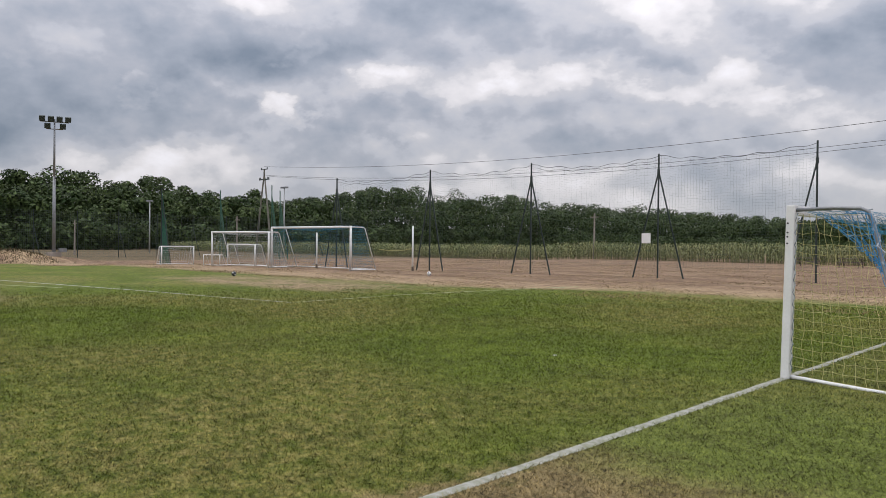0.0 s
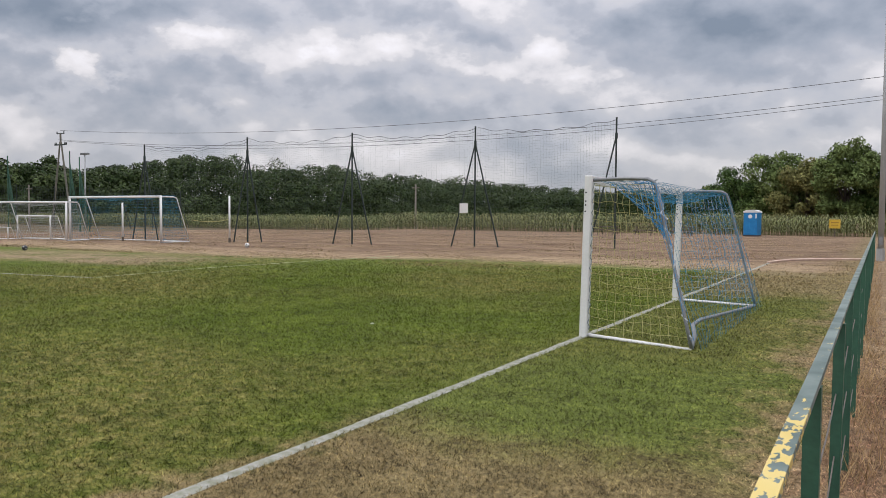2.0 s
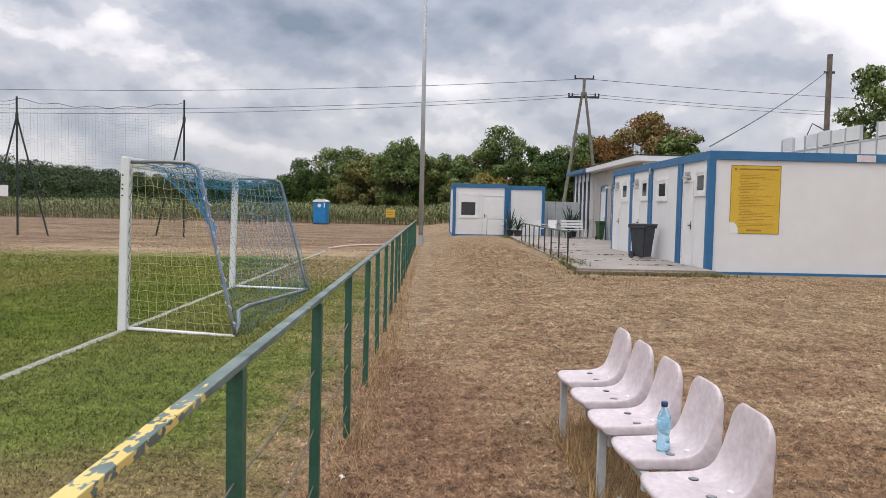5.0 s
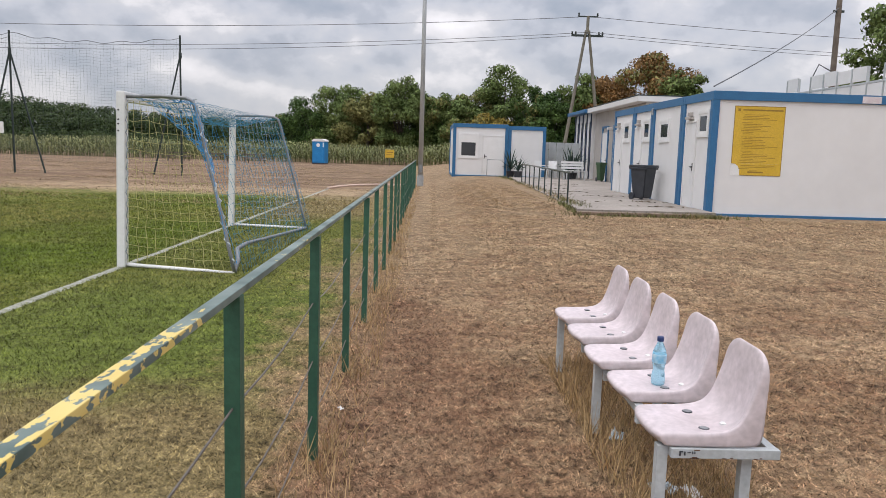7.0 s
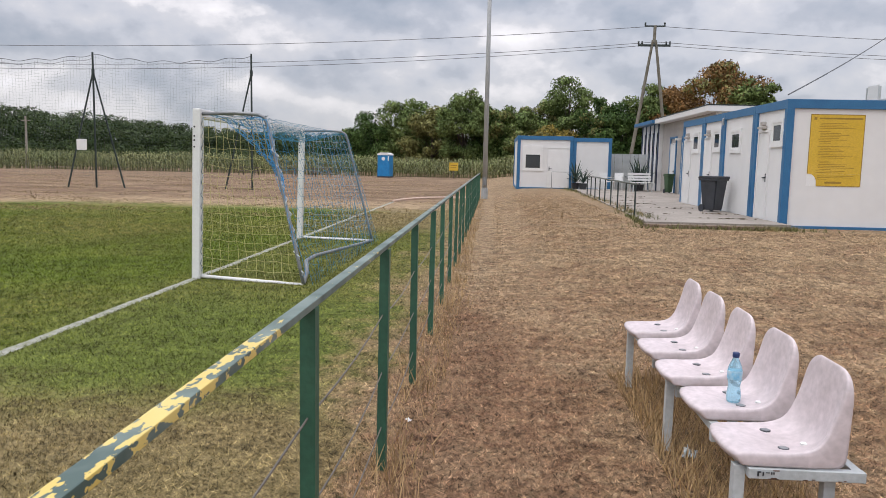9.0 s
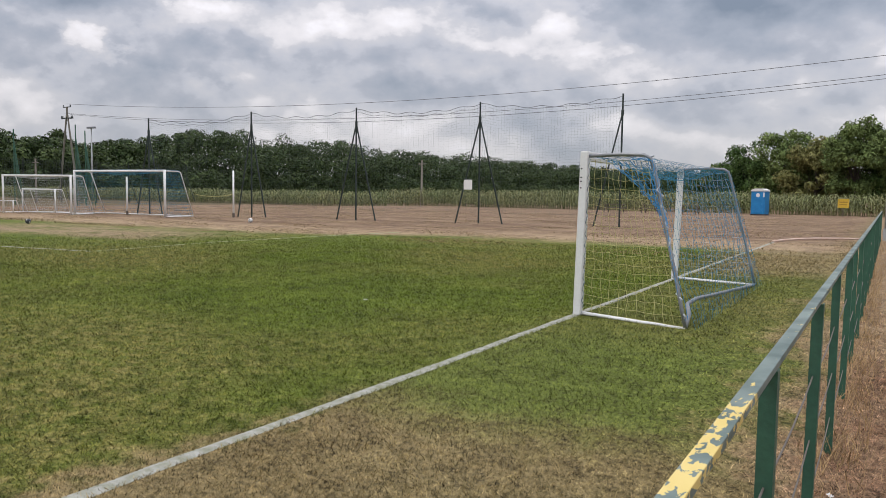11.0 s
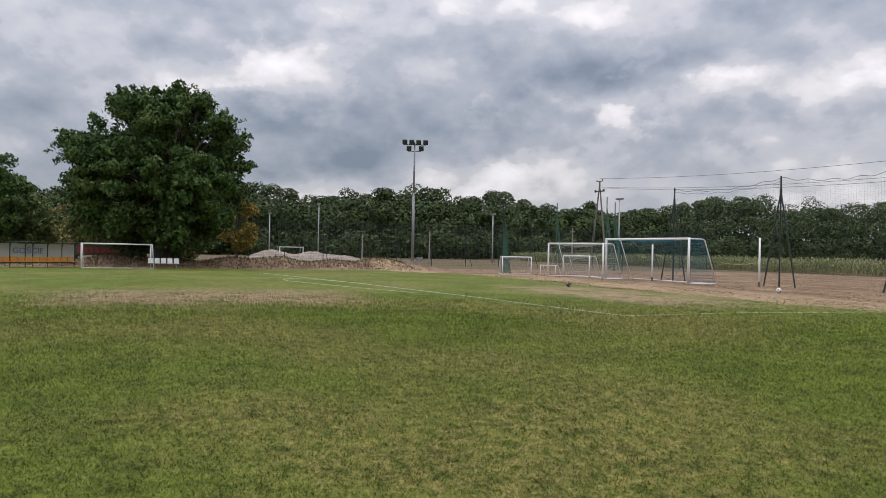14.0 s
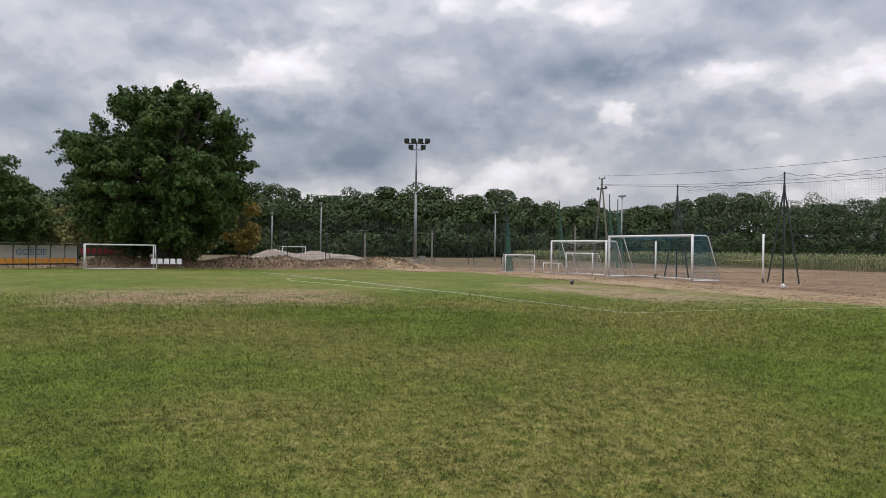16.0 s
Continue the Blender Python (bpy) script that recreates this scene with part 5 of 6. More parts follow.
def pylon(x, y, h, spread, label):
    p = thing("pylon", x, y, gz(x, y), label, "pylon", "power line pylons")
    for s in (-1, 1):
        part("leg", bar([(s * spread / 2, 0, 0), (s * 0.12, 0, h - 1.2)], 0.17, 8, 0.11), M_POLEWOOD, p)
    part("post_top", bar([(0, 0, h - 1.5), (0, 0, h)], 0.13, 8), M_POLEWOOD, p)
    part("crossarm", boxes((-1.35, 1.35, -0.08, 0.08, h - 1.72, h - 1.55)), M_DARKSTEEL, p)
    part("crossarm", boxes((-0.85, 0.85, -0.06, 0.06, h - 0.1, h)), M_DARKSTEEL, p)
    for sx, z in ((-1.3, h - 1.55), (-1.0, h - 1.55), (1.0, h - 1.55), (1.3, h - 1.55), (-0.8, h), (0.8, h)):
        part("insulator", lathe([(0.05, z - 0.02), (0.09, z + 0.06), (0.05, z + 0.12), (0.09, z + 0.2), (0.05, z + 0.26)], 10), M_DARKSTEEL, p).location = (sx, 0, 0)
    return p


pylon(13.85, 66.0, 13.1, 3.6, "tall wooden A-frame power pylon behind cabins")
pylon(-101.6, 65.8, 13.4, 4.6, "distant wooden A-frame power pylon before woods")


def cable(a, b, sag, r, label, n=24):
    a, b = Vector(a), Vector(b)
    pts = [a.lerp(b, k / n) - Vector((0, 0, sag * 4 * (k / n) * (1 - k / n))) for k in range(n + 1)]
    return tagged(part("power_cable", bar(pts, r, 5), M_CABLE), label, "cable", "overhead cables")


for dz, dy, sag, r in ((13.45, 0.0, 2.3, 0.022), (12.1, -0.35, 2.6, 0.020), (12.0, 0.5, 2.8, 0.020)):
    cable((-101.6, 65.8 + dy, dz), (13.85, 66.0 + dy, dz - 0.4 + gz(13.85, 66)), sag, r, "sagging power cable between the pylons", 40)
    cable((13.85, 66.0 + dy, dz - 0.2), (95.0, 84.0 + dy, dz + 2.2), sag * 0.45, r, "power cable running on past the pylon")
pole = thing("wooden_pole", 19.6, 36.2, ZC, "dark wooden service pole behind the cabins", "pole")
part("shaft", bar([(0, 0, 0), (0, 0, 9.2)], 0.15, 10, 0.12), M_WOOD, pole)
part("bracket", boxes((-0.25, 0.25, -0.05, 0.05, 8.3, 8.4)), M_DARKSTEEL, pole)
part("conduit", bar([(-0.1, 0, 5.6), (-0.7, 0, 5.9), (-1.0, 0, 5.2)], 0.03, 6), M_CABLE, pole)
cable((19.6, 36.2, 8.7), (CX + 0.1, CY + 0.3, ZC + CH + 0.05), 0.15, 0.016, "service cable from pole to cabin roof")


# ---- portable toilet, field signs ----
def toilet():
    t = thing("portable_toilet", -9.4, 70.0, 0, "blue moulded portable toilet with white roof edge", "portable toilet")
    t.rotation_euler = (0, 0, radians(-10))
    part("cabin", boxes((-0.58, 0.58, -0.58, 0.58, 0.1, 2.05), bevel=0.05), M_TOILET, t)
    part("base", boxes((-0.6, 0.6, -0.62, 0.6, 0.0, 0.11), bevel=0.02), M_BLACKPLASTIC, t)
    bm = bmesh.new()
    prof = [(-0.62, 2.05), (-0.60, 2.16), (-0.3, 2.29), (0.3, 2.29), (0.60, 2.16), (0.62, 2.05)]
    a = [bm.verts.new((x, -0.63, z)) for x, z in prof]
    b = [bm.verts.new((x, 0.63, z)) for x, z in prof]
    bm.faces.new(a)
    bm.faces.new(b[::-1])
    for k in range(6):
        bm.faces.new((a[k], a[(k + 1) % 6], b[(k + 1) % 6], b[k]))
    part("roof", bm, M_WHITE, t, "white translucent roof")
    d = part("door", boxes((-0.42, 0.42, -0.61, -0.582, 0.14, 1.98), bevel=0.015), M_TOILET, t)
    part("panel", boxes((-0.34, -0.04, -0.622, -0.612, 0.25, 1.4), (0.04, 0.34, -0.622, -0.612, 0.25, 1.4), bevel=0.004), M_TOILET, d)
    part("round_mark", bar([(0, -0.612, 1.72), (0, -0.625, 1.72)], 0.17, 20), M_WHITE, d, "plain white round mark")
    part("vent", boxes((0.36, 0.54, -0.592, -0.583, 1.55, 1.95)), M_WHITE, t)


toilet()
ys = thing("field_sign", -3.1, 71.5, 0, "small yellow warning board on a post by corn", "sign")
part("board", boxes((-0.42, 0.42, -0.03, 0.0, 0.75, 1.5)), M_YELLOW, ys)
part("text_bar", boxes((-0.3, 0.3, -0.036, -0.0305, 1.2, 1.27), (-0.3, 0.25, -0.036, -0.0305, 1.0, 1.05)), M_PRINT, ys)
part("post", bar([(0, 0.03, 0), (0, 0.03, 1.5)], 0.03, 8), M_WOOD, ys)
for x in (-14.6, -17.8, -21.2):
    b = thing("picnic_table", x, 66.5, 0, "wooden picnic table standing by the corn", "table", "picnic tables")
    part("tabletop", boxes((-0.9, 0.9, -0.38, 0.38, 0.70, 0.75)), M_WOOD, b)
    for y in (-0.75, 0.6):
        part("bench_board", boxes((-0.9, 0.9, y, y + 0.25, 0.42, 0.46)), M_WOOD, b)
    for sx in (-0.7, 0.7):
        part("trestle", bar([(sx, -0.7, 0), (sx, -0.2, 0.7)], 0.05, 6), M_WOOD, b)
        part("trestle", bar([(sx, 0.7, 0), (sx, 0.2, 0.7)], 0.05, 6), M_WOOD, b)
        part("stretcher", boxes((sx - 0.04, sx + 0.04, -0.75, 0.85, 0.36, 0.42)), M_WOOD, b)
hose_pts = [(-3.1, 27.9), (-2.95, 29.0), (-2.6, 30.2), (-2.0, 31.2), (-1.2, 31.9), (0.0, 32.4)]
hose = part("hose", bar([(x, y, gz(x, y) + 0.03) for x, y in hose_pts], 0.045, 8), surf("pink_hose", (0.55, 0.38, 0.30), (0.62, 0.48, 0.40), 3.0, 0.6, 0.0), smooth=True)
tagged(hose, "pale pinkish hose lying curved on the ground", "hose")


# ---- dugout, seats, boards to the west ----
def dugout():
    d = thing("dugout", -62.6, -11.6, gz(-62.6, -11.6), "visitors' dugout with clear panels and orange seats", "dugout", "", 122)
    w, h = 7.0, 1.9
    glazing = surf("cloudy_panel", (0.42, 0.42, 0.43), (0.52, 0.50, 0.50), 0.8, 0.25, 0.0)
    orange = surf("orange_seat_plastic", (0.62, 0.27, 0.03), (0.70, 0.33, 0.05), 2.0, 0.45, 0.0)
    xs = [0, 1.05, 2.15, 3.25, 3.8, 4.9, 6.0, 7.0]
    for x in xs:
        part("frame_hoop", bar([(x, 0.0, 0), (x, 0.0, 0.3), (x, 0.05, h - 0.35), (x, -0.12, h - 0.06), (x, -0.5, h), (x, -1.1, h)], 0.035, 8), M_DARKSTEEL, d)
    for a, b in zip(xs, xs[1:]):
        part("back_panel", boxes((a + 0.04, b - 0.04, 0.04, 0.05, 0.35, h - 0.12)), glazing, d, "cloudy plastic glazing")
    part("roof_panel", boxes((0, w, -1.1, -0.05, h + 0.036, h + 0.046)), glazing, d)
    for k in range(13):
        part("seat", boxes((k * 0.53 + 0.03, k * 0.53 + 0.47, -0.45, -0.05, 0.40, 0.46), (k * 0.53 + 0.03, k * 0.53 + 0.47, -0.10, -0.04, 0.46, 0.80), bevel=0.02), orange, d, "orange plastic seat shell")
    part("beam", boxes((0, w, -0.3, -0.2, 0.30, 0.38)), M_DARKSTEEL, d)
    cu = bpy.data.curves.new("lettering", "FONT")
    cu.body, cu.size, cu.extrude = "GOŚCIE", 0.62, 0.004
    tmp = bpy.data.objects.new("tmp_text", cu)
    scene.collection.objects.link(tmp)
    me = bpy.data.meshes.new_from_object(tmp.evaluated_get(bpy.context.evaluated_depsgraph_get()))
    bpy.data.objects.remove(tmp)
    t = part("lettering", me, surf("blue_letter", (0.05, 0.14, 0.34), (0.06, 0.17, 0.38), 3.0, 0.5, 0.0), d, "blue painted word")
    t.location, t.rotation_euler = (2.3, -0.02, 1.05), (radians(90), 0, 0)


dugout()


def row_seats(x, y, turn):
    b = thing("seat_row", x, y, gz(x, y), "row of five white plastic seats by the tree", "bench", "", turn)
    part("beam", boxes((0, 2.4, 0.1, 0.2, 0.34, 0.40)), M_STEEL, b)
    for k in range(5):
        part("seat", boxes((k * 0.49 + 0.02, k * 0.49 + 0.44, -0.1, 0.3, 0.40, 0.46), (k * 0.49 + 0.04, k * 0.49 + 0.42, 0.28, 0.34, 0.46, 0.82), bevel=0.03), M_WHITE, b)
    for xx in (0.2, 2.2):
        part("leg", boxes((xx - 0.025, xx + 0.025, 0.12, 0.18, 0, 0.34)), M_STEEL, b)


row_seats(-64.6, -0.25, 92)
bn = thing("red_banner", -77.5, -7.6, gz(-77.5, -7.6) + 0.2, "red lettered advertising banner behind the bank", "banner", "", 95)
part("sheet", boxes((0, 7.0, 0, 0.02, 0.5, 1.5)), surf("olive_banner", (0.07, 0.065, 0.045), (0.10, 0.09, 0.065), 2.0, 0.6, 0.0), bn)
for k in range(8):
    part("letter_bar", boxes((1.2 + k * 0.5, 1.55 + k * 0.5, -0.012, -0.001, 0.75, 1.25)), surf("red_print", (0.34, 0.035, 0.045), (0.42, 0.06, 0.07), 3.0, 0.5, 0.0), bn)
for x in (0.0, 3.5, 7.0):
    part("post", bar([(x, 0.05, -1.2), (x, 0.05, 1.5)], 0.04, 8), M_DARKSTEEL, bn)
wall = thing("yard_wall", -84.0, -40.0, -0.35, "pale rendered yard wall behind the dugout", "wall")
part("panel", boxes((0, 0.25, 0, 24.0, 0, 2.4)), M_PANEL, wall)
part("coping", boxes((-0.05, 0.3, 0, 24.0, 2.4, 2.5)), M_CONCRETE, wall)
small_goal("training_goal", -95.0, 15.0, -96.5, 18.2, 2.0, 1.0, 0.05, None, "distant white goal on the far pitch")


def court_fence():
    """The dark netted fence round the courts to the north-west."""
    f = thing("court_fence", -88.0, 10.0, -0.35, "tall dark mesh court fence with leaning steel posts", "fence")
    ax, ay, bx, by = 0.0, 0.0, 4.0, 62.0
    n = 14
    for k in range(n + 1):
        u = k / n
        x, y = ax + (bx - ax) * u, ay + (by - ay) * u
        part("post", bar([(x, y, 0), (x, y, 5.2)], 0.05, 6), M_DARKSTEEL, f)
        if k % 2 == 0:
            part("brace", bar([(x + 1.3, y + 0.3, 0), (x, y, 3.6)], 0.04, 6), M_DARKSTEEL, f)
    for k in range(n):
        def at(u, v, k=k):
            q = (k + u) / n
            return Vector((ax + (bx - ax) * q, ay + (by - ay) * q, 5.1 * (1 - v) + 0.1 * v))
        part("mesh_panel", net_sheet(at, 26, 24, 0.007, 0.0, 1), M_NET_DARK, f)


court_fence()


def sand_heap():
    """Pale spoil tipped behind the court fence."""
    rng = np.random.default_rng(61)
    cx, cy, n = -101.0, 19.5, 44
    u, v = np.meshgrid(np.linspace(-1, 1, n), np.linspace(-1, 1, n))
    x, y = cx + u * 4.0 - v * 1.0, cy + v * 9.5
    hump = 1.9 * np.exp(-((v + 0.55) / 0.42) ** 2) + 1.3 * np.exp(-((v - 0.08) / 0.24) ** 2) + 1.3 * np.exp(-((v - 0.55) / 0.3) ** 2)
    z = 0.85 * hump * (1 - u * u) * (1 - v ** 4) + rng.normal(0, 0.07, u.shape) * (1 - u * u) + 0.1 * np.sin(9 * v + 4 * u) * (1 - u * u) - 0.05
    i = np.arange(n * n).reshape(n, n)
    q = np.stack([i[:-1, :-1], i[:-1, 1:], i[1:, 1:], i[1:, :-1]], -1).reshape(-1, 4)
    h = part("sand_heap", mesh_from("sand_heap", np.stack([x, y, z - 0.35], -1).reshape(-1, 3), q), surf("pale_spoil", (0.22, 0.18, 0.145), (0.34, 0.29, 0.24), 0.6, 0.95, 0.6, fine=4.0, grain=0.25), smooth=True)
    tagged(h, "long pale heap of tipped sand and rubble", "heap")


sand_heap()


def net_bunch(x, y, h, label):
    t = thing("net_mast", x, y, gz(x, y), label, "mast", "net masts")
    M = surf("green_net_cord", (0.02, 0.10, 0.07), (0.035, 0.15, 0.10), 3.0, 0.8, 0.0)
    part("pole", bar([(0, 0, 0), (0, 0, h)], 0.05, 8), M_DARKSTEEL, t)
    bm = bmesh.new()
    for k in range(26):
        a = -0.9 + 1.8 * k / 25
        tube(bm, [(0, 0, h - 0.1), (a * 0.5, 0.2, h * 0.5), (a, 0.3, 0.05)], 0.012, 3, False)
    for k in range(1, 24):
        f = k / 24
        tube(bm, [(-0.9 * f, 0.3 * f, h * (1 - f)), (0.9 * f, 0.3 * f, h * (1 - f))], 0.010, 3, False)
    part("folded_net", bm, M, t, "gathered green net")
    part("leg", bar([(1.2, 0.2, 0), (0, 0, h * 0.9)], 0.04, 6), M_DARKSTEEL, t)


net_bunch(-57.0, 27.5, 6.1, "tripod mast draped with gathered green net")
for az, dist, h in ((-60.2, 76, 6.6), (-56.5, 78, 7.4), (-55.9, 74, 6.6)):
    x, y = polar(az, dist)
    t = thing("net_mast", x, y, 0, "slim leaning green net pole behind the goals", "mast", "net masts")
    part("pole", bar([(0, 0, -0.05), (-0.5, 0.3, h)], 0.05, 8), M_GREENPAINT, t)
    part("leg", bar([(0.9, 0.3, -0.05), (-0.4, 0.25, h * 0.85)], 0.04, 8), M_GREENPAINT, t)
    bm = bmesh.new()
    for k in range(7):
        tube(bm, [(-0.45, 0.28, h * 0.9), (0.06 * k - 0.1, 0.2, h * 0.45), (0.10 * k, 0.3, 0.05)], 0.012, 3, False)
    part("folded_net", bm, M_GREENPAINT, t, "gathered green net")
rope = part("rope", bar([Vector((-32.6, 28.8, 1.25)).lerp(Vector((-31.2, 30.2, 1.30)), k / 8) - Vector((0, 0, 0.12 * 4 * (k / 8) * (1 - k / 8))) for k in range(9)], 0.016, 5), M_NET_YELLOW)
tagged(rope, "yellowish rope tied between goal and pole", "rope")


# ---- trees ----
def leaf_quads(centres, normals, size, rng, droop=0.3):
    """Small pointed leaf clumps at the centres."""
    n = len(centres)
    nrm = normals + rng.normal(0, 0.55, (n, 3))
    nrm /= np.linalg.norm(nrm, axis=1, keepdims=True)
    ref = rng.normal(0, 1, (n, 3))
    a = np.cross(nrm, ref)
    a /= np.linalg.norm(a, axis=1, keepdims=True)
    b = np.cross(nrm, a)
    s = (size * rng.uniform(0.55, 1.35, n))[:, None]
    fold = nrm * s * rng.uniform(-0.25, 0.35, n)[:, None]
    v = np.stack([centres - a * s * 0.62 + fold, centres + b * s * 0.5 + a * s * 0.1, centres + a * s * 0.55 - b * s * 0.4 - np.array([0, 0, 1.0]) * s * droop], 1)
    return v.reshape(-1, 3), np.arange(3 * n).reshape(n, 3)


def crown_points(rng, count, blobs, up=0.2, inner=0.55, outer=1.18):
    """Points in and on a set of ellipsoid clumps (centre, radius xyz), with outward normals."""
    w = np.array([r[0] * r[1] + r[0] * r[2] + r[1] * r[2] for _, r in blobs])
    pick = rng.choice(len(blobs), count, p=w / w.sum())
    c = np.array([b[0] for b in blobs])[pick]
    r = np.array([b[1] for b in blobs])[pick]
    d = rng.normal(0, 1, (count, 3))
    d[:, 2] += up
    d /= np.linalg.norm(d, axis=1, keepdims=True)
    k = inner + (outer - inner) * rng.uniform(0, 1, count)[:, None] ** 0.8
    return c + d * r * k, d


def tree(x, y, h, width, mat, label, seed, count=5000, size=0.3, base=0.1, trunk=0.3, mat2=None, z=None, nb=70, rmin=0.075, rmax=0.135, flat=0.7, airy=1.3):
    """A trunk with limbs that carry a crown of many small clumps of leaves inside an uneven dome."""
    rng = np.random.default_rng(seed)
    z = gz(x, y) if z is None else z
    t = thing("tree", x, y, z, label, "tree", "trees")
    bm = bmesh.new()
    tube(bm, [(0, 0, -0.2), (0.003 * h, 0, h * 0.2), (rng.uniform(-0.2, 0.2), rng.uniform(-0.2, 0.2), h * 0.45), (rng.uniform(-0.3, 0.3), rng.uniform(-0.3, 0.3), h * 0.8)], trunk, 10, True, trunk * 0.25)
    blobs = []
    lobes = [(rng.uniform(0, 6.28), rng.uniform(0.85, 1.1)) for _ in range(5)]
    mid_z = base + (1 - base) * 0.42
    for k in range(nb):
        d = rng.normal(0, 1, 3)
        d /= np.linalg.norm(d)
        q = rng.uniform(0.2, 1.0) ** 0.42
        a = math.atan2(d[1], d[0])
        lump = 1 + 0.09 * math.sin(3 * a + lobes[0][0]) + 0.07 * math.sin(5 * a + 7 * d[2] + lobes[1][0])
        rb = width * rng.uniform(rmin, rmax)
        rx = (width / 2 - rb * 0.9) * lump
        rz = (h * (1 - mid_z) - rb * 0.8) if d[2] > 0 else h * (mid_z - base)
        c = (d[0] * rx * q, d[1] * rx * q, h * mid_z + d[2] * rz * q * (1.0 if d[2] < 0 else lump ** 0.4))
        blobs.append((c, (rb, rb, rb * flat)))
        if k % 3 == 0:
            tube(bm, [(0, 0, h * max(0.12, mid_z * 0.5)), (c[0] * 0.45, c[1] * 0.45, h * mid_z * 0.55 + c[2] * 0.4), c], trunk * 0.26, 6, True, trunk * 0.05)
    part("trunk", bm, M_BARK, t, smooth=True)
    p, d = crown_points(rng, count, blobs, 0.2, 0.45, airy)
    v, f = leaf_quads(p, d, size, rng)
    part("crown", mesh_from("crown", v, f), mat, t)
    if airy > 1.5:
        # thin leafy sprays reach out of the crown
        p, d = [], []
        for c, (rb, _, _) in blobs:
            o = np.array(c) - np.array([0, 0, h * mid_z])
            o /= np.linalg.norm(o) + 1e-6
            for _ in range(3):
                way = o + rng.normal(0, 0.45, 3)
                way /= np.linalg.norm(way)
                along = rng.uniform(0.4, 1.0, 26) * rng.uniform(1.4, 2.6) * rb
                q = np.array(c) + way * along[:, None] + rng.normal(0, 0.10, (26, 3))
                q[:, 2] -= 0.10 * along ** 2
                p.append(q)
                d.append(np.tile(way, (26, 1)))
        p, d = np.concatenate(p), np.concatenate(d)
        v, f = leaf_quads(p, d, size, rng)
        part("crown_spray", mesh_from("crown_spray", v, f), mat, t)
    if mat2:
        p, d = crown_points(rng, count // 3, [blobs[i] for i in range(0, nb, 3)])
        v, f = leaf_quads(p, d, size, rng)
        part("crown", mesh_from("crown", v, f), mat2, t)
    return t


tree(-72.6, 0.8, 15.9, 15.8, M_LEAF, "broad dark green tree with low spreading crown", 27, 78000, 0.27, 0.03, 0.85, M_LEAF2, nb=430, rmin=0.022, rmax=0.062, flat=0.55, airy=1.75)
tree(-100.0, -16.8, 12.6, 8.6, M_LEAF, "dark green roadside tree with round crown", 12, 14000, 0.32, 0.1, 0.3)
tree(-104.0, -13.5, 8.0, 8.0, M_LEAF2, "mid green roadside tree behind the dugout", 13, 8000, 0.32, 0.1, 0.25)
tree(-98.0, -21.5, 6.5, 7.0, M_LEAF_GOLD, "yellowing roadside tree behind the wall", 14, 6000, 0.32, 0.05, 0.25)
tree(-101.0, -8.5, 7.5, 8.0, M_LEAF_OLIVE, "olive green tree behind the banner", 15, 7000, 0.32, 0.05, 0.25)
tree(-84.5, 8.7, 9.0, 5.0, M_LEAF_GOLD, "slim yellowing birch beside the big tree", 16, 6000, 0.24, 0.15, 0.15)
tree(-90.0, 3.0, 7.0, 8.0, M_LEAF_OLIVE, "olive green bushy tree behind the bank", 19, 6000, 0.32, 0.05, 0.25)
right = [(-10.8, 114, 6.4, 10, M_LEAF), (-8.8, 108, 9.0, 10, M_LEAF), (-6.4, 105, 11.2, 10, M_LEAF2), (-4.6, 102, 9.2, 9, M_LEAF_OLIVE), (-2.2, 98, 12.0, 9, M_LEAF2), (-0.2, 100, 9.8, 8, M_LEAF), (1.6, 98, 10.2, 9, M_LEAF2), (3.4, 100, 10.2, 8, M_LEAF_OLIVE),
         (5.6, 98, 13.6, 9.5, M_LEAF2), (7.9, 92, 9.8, 8, M_LEAF), (9.7, 88, 8.8, 8, M_LEAF), (11.6, 90, 11.0, 8, M_LEAF2), (16.0, 82, 13.2, 11.0, M_LEAF_RUST), (13.4, 88, 11.6, 8.5, M_LEAF_RUST), (18.6, 79, 10.8, 7.0, M_LEAF2), (4.4, 94, 6.6, 8, M_LEAF_GOLD), (31.2, 62, 12.6, 8.0, M_LEAF2), (23.5, 95, 8.0, 9.0, M_LEAF)]
for i, (az, dist, h, w, m) in enumerate(right):
    x, y = polar(az, dist)
    tree(x + 0.56, y, h, w, m, "rust-brown chestnut tree behind the club house" if m is M_LEAF_RUST else "green tree at the edge of the cornfield", 40 + i, 19000, 0.27, 0.02, 0.22, M_LEAF_OLIVE if i % 3 == 0 else None, z=0.0)


